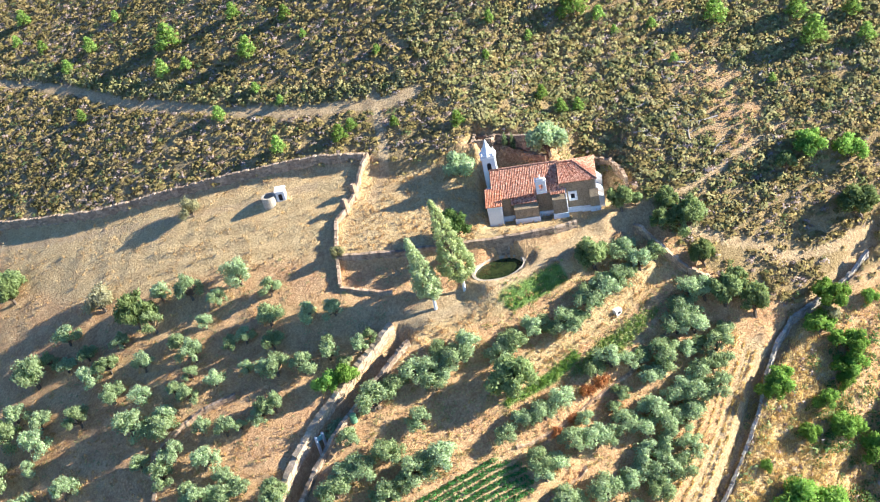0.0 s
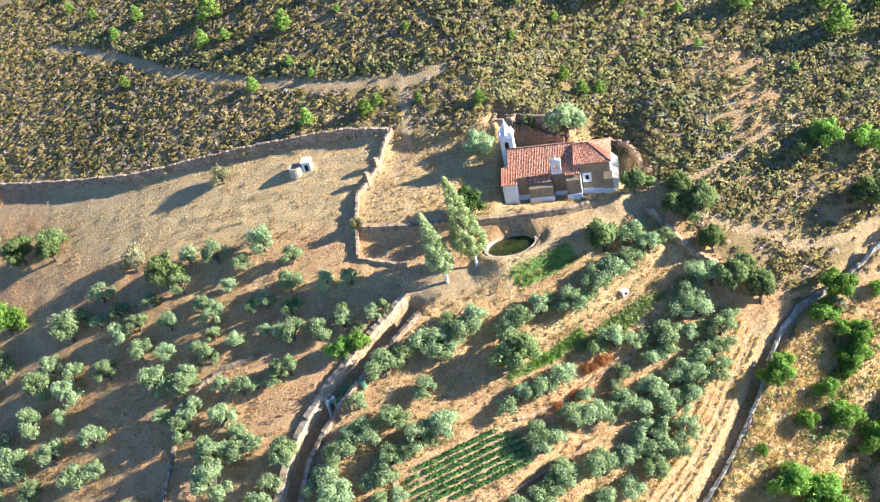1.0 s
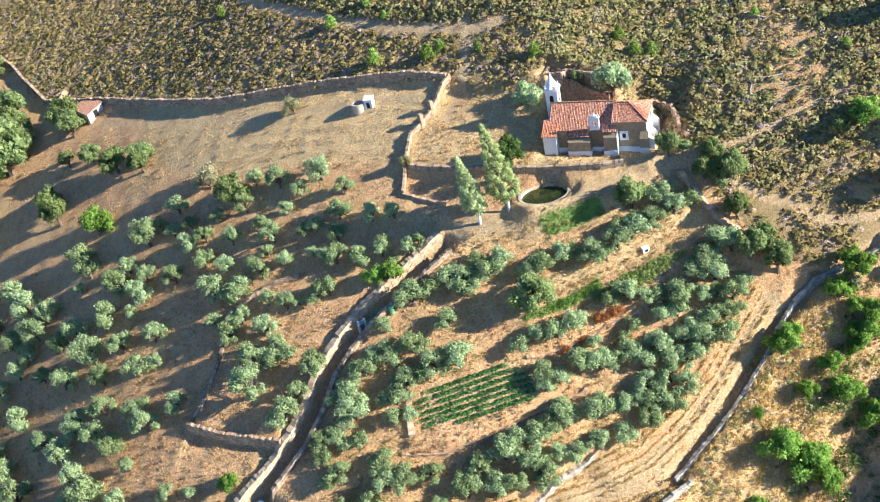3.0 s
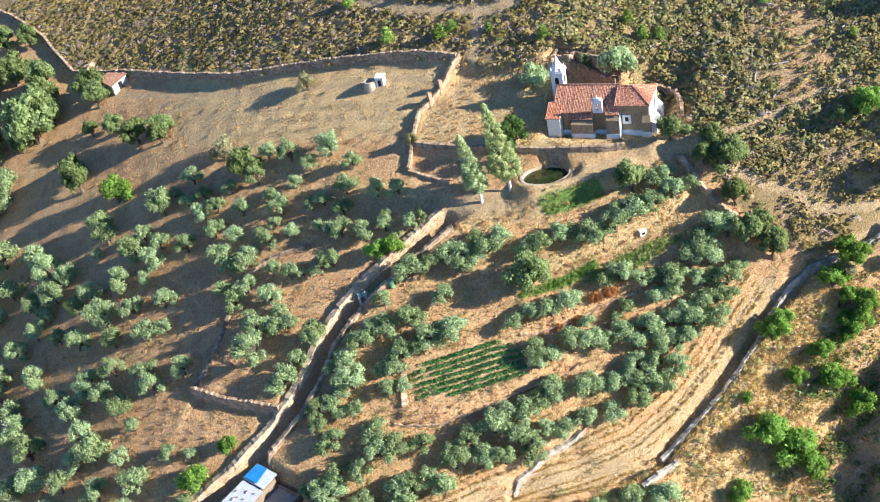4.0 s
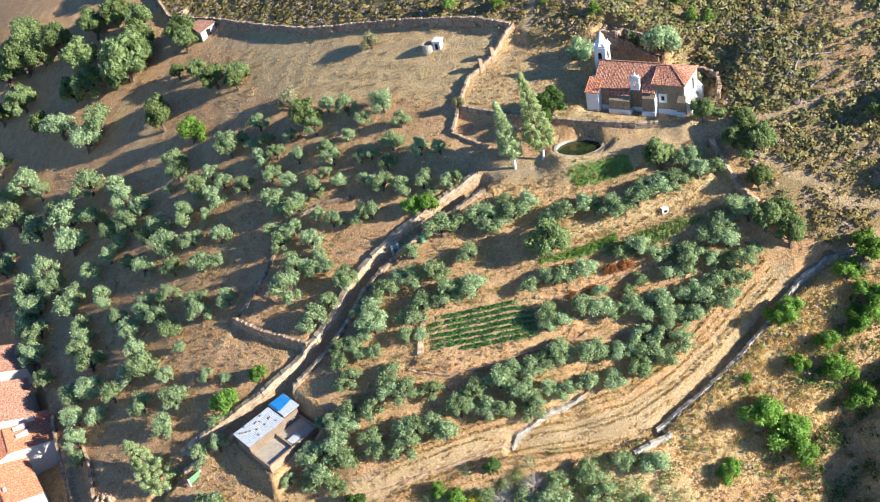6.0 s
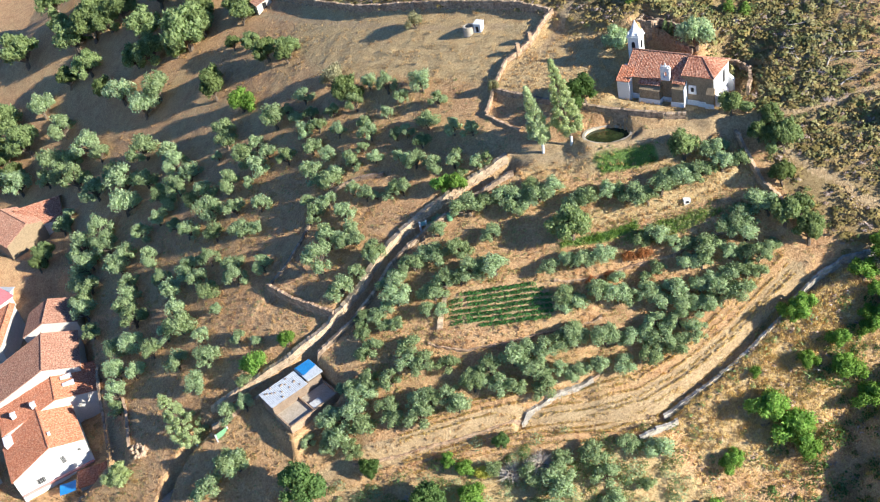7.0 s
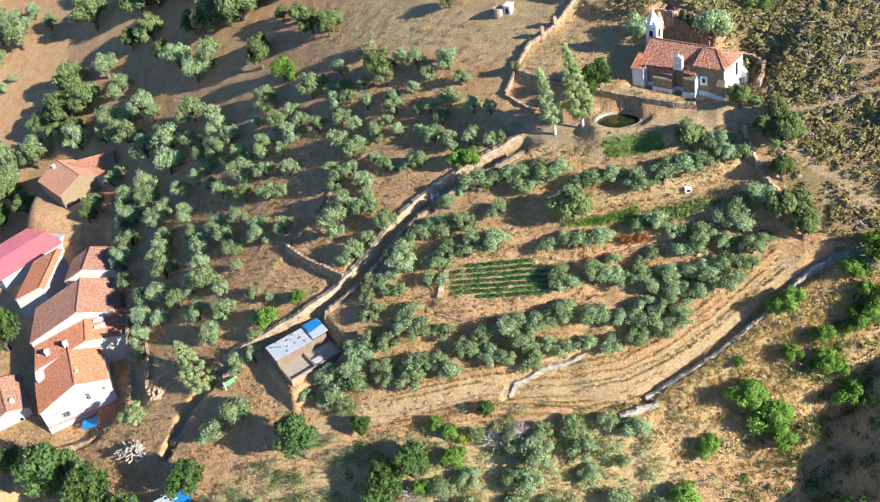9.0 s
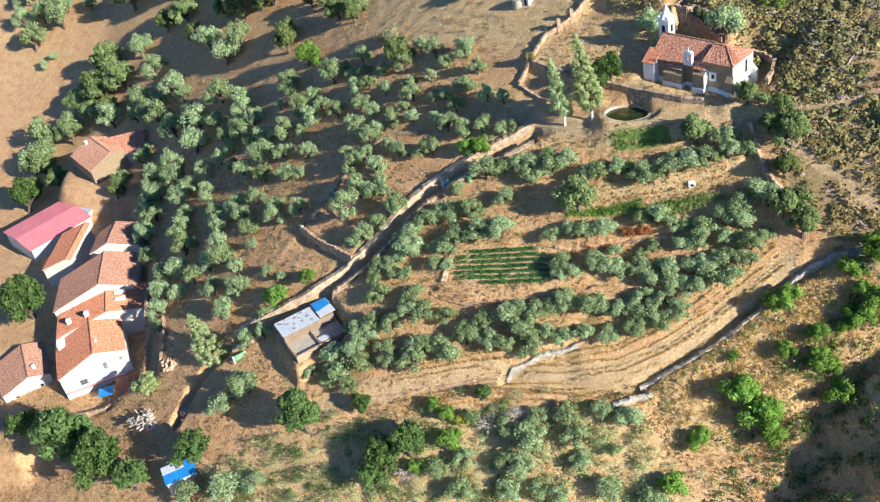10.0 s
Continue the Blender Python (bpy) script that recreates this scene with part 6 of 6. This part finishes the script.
def pillar(x, y):
    root = empty("gate_pillar", pose(x, y, z_at(x, y), 0, 0, 30), "ochre and white gate pillar in the yard wall", "pillar", "gate pillars")
    bm = bmesh.new()
    box(bm, -0.32, 0.32, -0.32, 0.32, -0.5, 1.9)
    part("shaft", bm, MAT["redstone"], root)
    bm = bmesh.new()
    box(bm, -0.42, 0.42, -0.42, 0.42, 1.9, 2.05)
    box(bm, -0.28, 0.28, -0.28, 0.28, 2.05, 2.3)
    part("cap", bm, MAT["redstone"], root)


pillar(-1.6, 23.5)
pillar(-3.9, 22.1)


def cross_base():
    x, y = 5.6, 5.6
    root = empty("stone_cross", pose(x, y, z_at(x, y), 0, 0, -20), "whitewashed stone cross base by the terrace wall", "monument")
    bm = bmesh.new()
    box(bm, -0.6, 0.6, -0.6, 0.6, -0.5, 0.6)
    box(bm, -0.4, 0.4, -0.4, 0.4, 0.6, 1.3)
    part("base", bm, MAT["render"], root)
    bm = bmesh.new()
    prism(bm, [(-0.22, -0.22), (0.22, -0.22), (0.22, 0.22), (-0.22, 0.22)], 1.3, 2.2)
    part("shaft", bm, MAT["white"], root)


cross_base()


def van():
    x, y = -70.8, -36.2
    root = empty("van", pose(x, y, z_at(x, y) + 0.05, 0, 0, 62), "dark parked van on the lane in the shade", "van")
    paint = plain("dark_paint", (0.03, 0.035, 0.05), (0.05, 0.055, 0.075), 0.5, 4.0, 0.35, 0.0, 0.0, 0.01, 0.5)
    bm = bmesh.new()
    prof = [(-2.2, 0.35), (2.2, 0.35), (2.25, 0.95), (1.3, 1.1), (0.8, 1.75), (-2.0, 1.8), (-2.25, 1.0)]
    a = [bm.verts.new((x_, -0.85, z_)) for x_, z_ in prof]
    b_ = [bm.verts.new((x_, 0.85, z_)) for x_, z_ in prof]
    for k in range(len(a)):
        bm.faces.new((a[k], a[(k + 1) % len(a)], b_[(k + 1) % len(a)], b_[k]))
    bm.faces.new(a[::-1])
    bm.faces.new(b_)
    bmesh.ops.recalc_face_normals(bm, faces=bm.faces)
    body = part("body", bm, paint, root)
    bm = bmesh.new()
    prism(bm, [(-1.9, -0.7), (0.7, -0.7), (0.7, 0.7), (-1.9, 0.7)], 1.79, 1.86)
    part("roof_panel", bm, MAT["stone"], body, "dusty roof panel")
    for wx in (-1.4, 1.4):
        for wy in (-0.85, 0.85):
            bm = bmesh.new()
            bmesh.ops.create_cone(bm, cap_ends=True, segments=16, radius1=0.34, radius2=0.34, depth=0.22, matrix=Matrix.Translation((wx, wy, 0.34)) @ Matrix.Rotation(math.pi / 2, 4, 'X'))
            part("wheel", bm, MAT["dark"], root)


van()


def gate():
    x, y = -60.2, -30.2
    root = empty("metal_gate", pose(x, y, z_at(x, y), 0, 0, 50), "green painted metal gate at the shed yard", "gate")
    bm = bmesh.new()
    box(bm, -1.1, 1.1, -0.04, 0.04, 0.1, 1.3)
    part("leaf", bm, MAT["green_paint"], root)
    for sx in (-1.25, 1.25):
        bm = bmesh.new()
        box(bm, sx - 0.12, sx + 0.12, -0.12, 0.12, -0.4, 1.4)
        part("post", bm, MAT["concrete"], root)


gate()
root = empty("water_tank", pose(-17.1, -5.6, z_at(-17.1, -5.6)), "small green plastic water tank by the lane wall", "tank")
bm = bmesh.new()
bmesh.ops.create_cone(bm, cap_ends=True, segments=14, radius1=0.5, radius2=0.45, depth=1.3, matrix=Matrix.Translation((0, 0, 0.6)))
part("body", bm, MAT["green_paint"], root)


root = empty("water_outlet", pose(22.3, -12.2, z_at(22.3, -12.2), 0, 0, 10), "small white concrete water outlet on a terrace bank", "outlet")
bm = bmesh.new()
box(bm, -0.55, 0.55, -0.4, 0.4, -0.4, 0.75)
part("body", bm, MAT["white"], root)
bm = bmesh.new()
box(bm, -0.25, 0.25, -0.45, -0.4, 0.1, 0.5)
part("mouth", bm, MAT["dark"], root)
root = empty("lane_gate", pose(-22.3, -4.4, z_at(-22.3, -4.4) + 2.2, 0, 0, 20), "pale turquoise gate with whitewashed posts in the lane wall", "gate")
bm = bmesh.new()
box(bm, -0.4, 0.4, -0.05, 0.05, 0.1, 0.9)
part("leaf", bm, MAT["turquoise"], root)
for sx in (-0.58, 0.58):
    bm = bmesh.new()
    box(bm, sx - 0.16, sx + 0.16, -0.2, 0.2, -2.6, 1.05)
    part("post", bm, MAT["white"], root)


def wood_pile():
    x, y = -80.6, -37.6
    rng = random.Random(4)
    root = empty("brushwood_pile", pose(x, y, z_at(x, y)), "heap of bleached branches beside the lane", "wood pile")
    for k in range(120):
        a, r = rng.uniform(0, 6.28), rng.uniform(0, 3.4)
        p = Vector((r * math.cos(a) * 1.3, r * math.sin(a) * 0.8, rng.uniform(0.1, 1.4 * (1 - r / 4))))
        d = Vector((rng.uniform(-1, 1), rng.uniform(-1, 1), rng.uniform(-0.25, 0.35))).normalized() * rng.uniform(0.8, 2.0)
        bm = bmesh.new()
        limb(bm, p - d / 2, p + d / 2, 0.2, 0.1, 5)
        part("branch", bm, MAT["deadwood"], root)


MAT["deadwood"] = plain("bleached_wood", (0.36, 0.3, 0.25), (0.62, 0.55, 0.47), 1.0, 6.0, 0.9, 0.2)
wood_pile()


def rubble_heap(x, y):
    rng = random.Random(8)
    root = empty("rubble_heap", pose(x, y, z_at(x, y)), "heap of pale loose stones at the wall's end", "rubble")
    for k in range(34):
        a, r = rng.uniform(0, 6.28), 1.9 * math.sqrt(rng.random())
        s = rng.uniform(0.22, 0.5)
        bm = bmesh.new()
        bmesh.ops.create_icosphere(bm, subdivisions=1, radius=s)
        for v in bm.verts:
            v.co *= rng.uniform(0.75, 1.2)
        bmesh.ops.translate(bm, verts=bm.verts, vec=(1.3 * r * math.cos(a), r * math.sin(a), 0.75 * (1 - r / 2)))
        part("stone", bm, MAT["redstone"], root)


rubble_heap(-79.4, -27.0)
root = empty("tarp_shelter", pose(-66.8, -49.9, z_at(-66.8, -49.9), 0, 0, 40), "shelter covered with blue and white plastic sheets", "shelter")
bm = bmesh.new()
prism(bm, [(-3, -2), (3, -2), (3, 2), (-3, 2)], 2.0, [2.1, 2.1, 2.7, 2.7])
part("roof_sheet", bm, MAT["blue"], root)
bm = bmesh.new()
prism(bm, [(-3, 0.2), (1, 0.2), (1, 2.05), (-3, 2.05)], 2.5, [2.5, 2.5, 2.8, 2.8])
part("white_sheet", bm, MAT["greysheet"], root)
bm = bmesh.new()
prism(bm, [(-2.8, -1.8), (2.8, -1.8), (2.8, 1.8), (-2.8, 1.8)], -1, 2.0)
part("wall", bm, MAT["concrete"], root)


def dead_tree(x, y, d):
    """Bare grey twigs."""
    rng = random.Random(int(abs(x) * 10))
    root = empty("dead_tree", pose(x, y, z_at(x, y)), "bare grey leafless tree by the track", "tree", "dead trees")
    bm = bmesh.new()
    for k in range(80):
        a, e = rng.uniform(0, 6.28), rng.uniform(0.25, 1.3)
        v = Vector((math.cos(a) * math.cos(e), math.sin(a) * math.cos(e), math.sin(e))) * d * rng.uniform(0.5, 0.8)
        mid = v * 0.5 + Vector((0, 0, 0.4))
        limb(bm, (0, 0, 0.2), mid, 0.06, 0.035, 4)
        for q in range(5):
            limb(bm, mid, v + Vector((rng.uniform(-1, 1), rng.uniform(-1, 1), rng.uniform(-0.5, 0.6))) * d * 0.24, 0.035, 0.012, 4)
    part("bare_crown", bm, MAT["deadwood"], root)


for x, y, d in ((-3.5, -43.0, 3.4), (-8.0, -43.8, 3.0), (-24.0, -46.0, 2.8), (-21.0, -50.5, 2.8)):
    dead_tree(x, y, d)


def fallen_log(x, y, ang, length, seed):
    rng = random.Random(seed)
    root = empty("fallen_log", pose(x, y, z_at(x, y) + 0.15, 0, 0, ang), "bleached fallen trunk lying among the scrub", "log", "fallen logs on the hillside")
    slope = (z_at(x + math.cos(radians(ang)), y + math.sin(radians(ang))) - z_at(x - math.cos(radians(ang)), y - math.sin(radians(ang)))) / 2
    at = lambda t, s=0.0, z=0.0: (t * length, s, t * length * slope + z)
    bm = bmesh.new()
    limb(bm, at(-0.5), at(-0.1, 0.15), 0.15, 0.12, 7)
    limb(bm, at(-0.1, 0.15), at(0.5, -0.1), 0.12, 0.06, 7)
    part("trunk", bm, MAT["deadwood"], root)
    for k in range(4):
        t = rng.uniform(-0.1, 0.45)
        bm = bmesh.new()
        limb(bm, at(t), at(t + 0.15, rng.choice((-1, 1)) * rng.uniform(0.6, 1.6), rng.uniform(0.1, 0.5)), 0.06, 0.02, 5)
        part("branch", bm, MAT["deadwood"], root)


for k, (x, y, ang, length) in enumerate(((47.7, 4.9, 100, 5), (48.9, 1.8, 160, 6), (45.9, 1.5, 60, 4.5), (59.1, 6.0, 95, 7), (49.1, 16.8, 35, 7), (43.7, 0.2, 150, 5), (41.3, 4.6, 100, 4), (27.7, 22.4, 60, 5), (47.8, -2.9, 20, 4), (51.9, 12.7, 130, 5), (61.4, 2.9, 20, 5), (42.3, 9.9, 170, 4))):
    fallen_log(x, y, ang, length * 0.7, k)
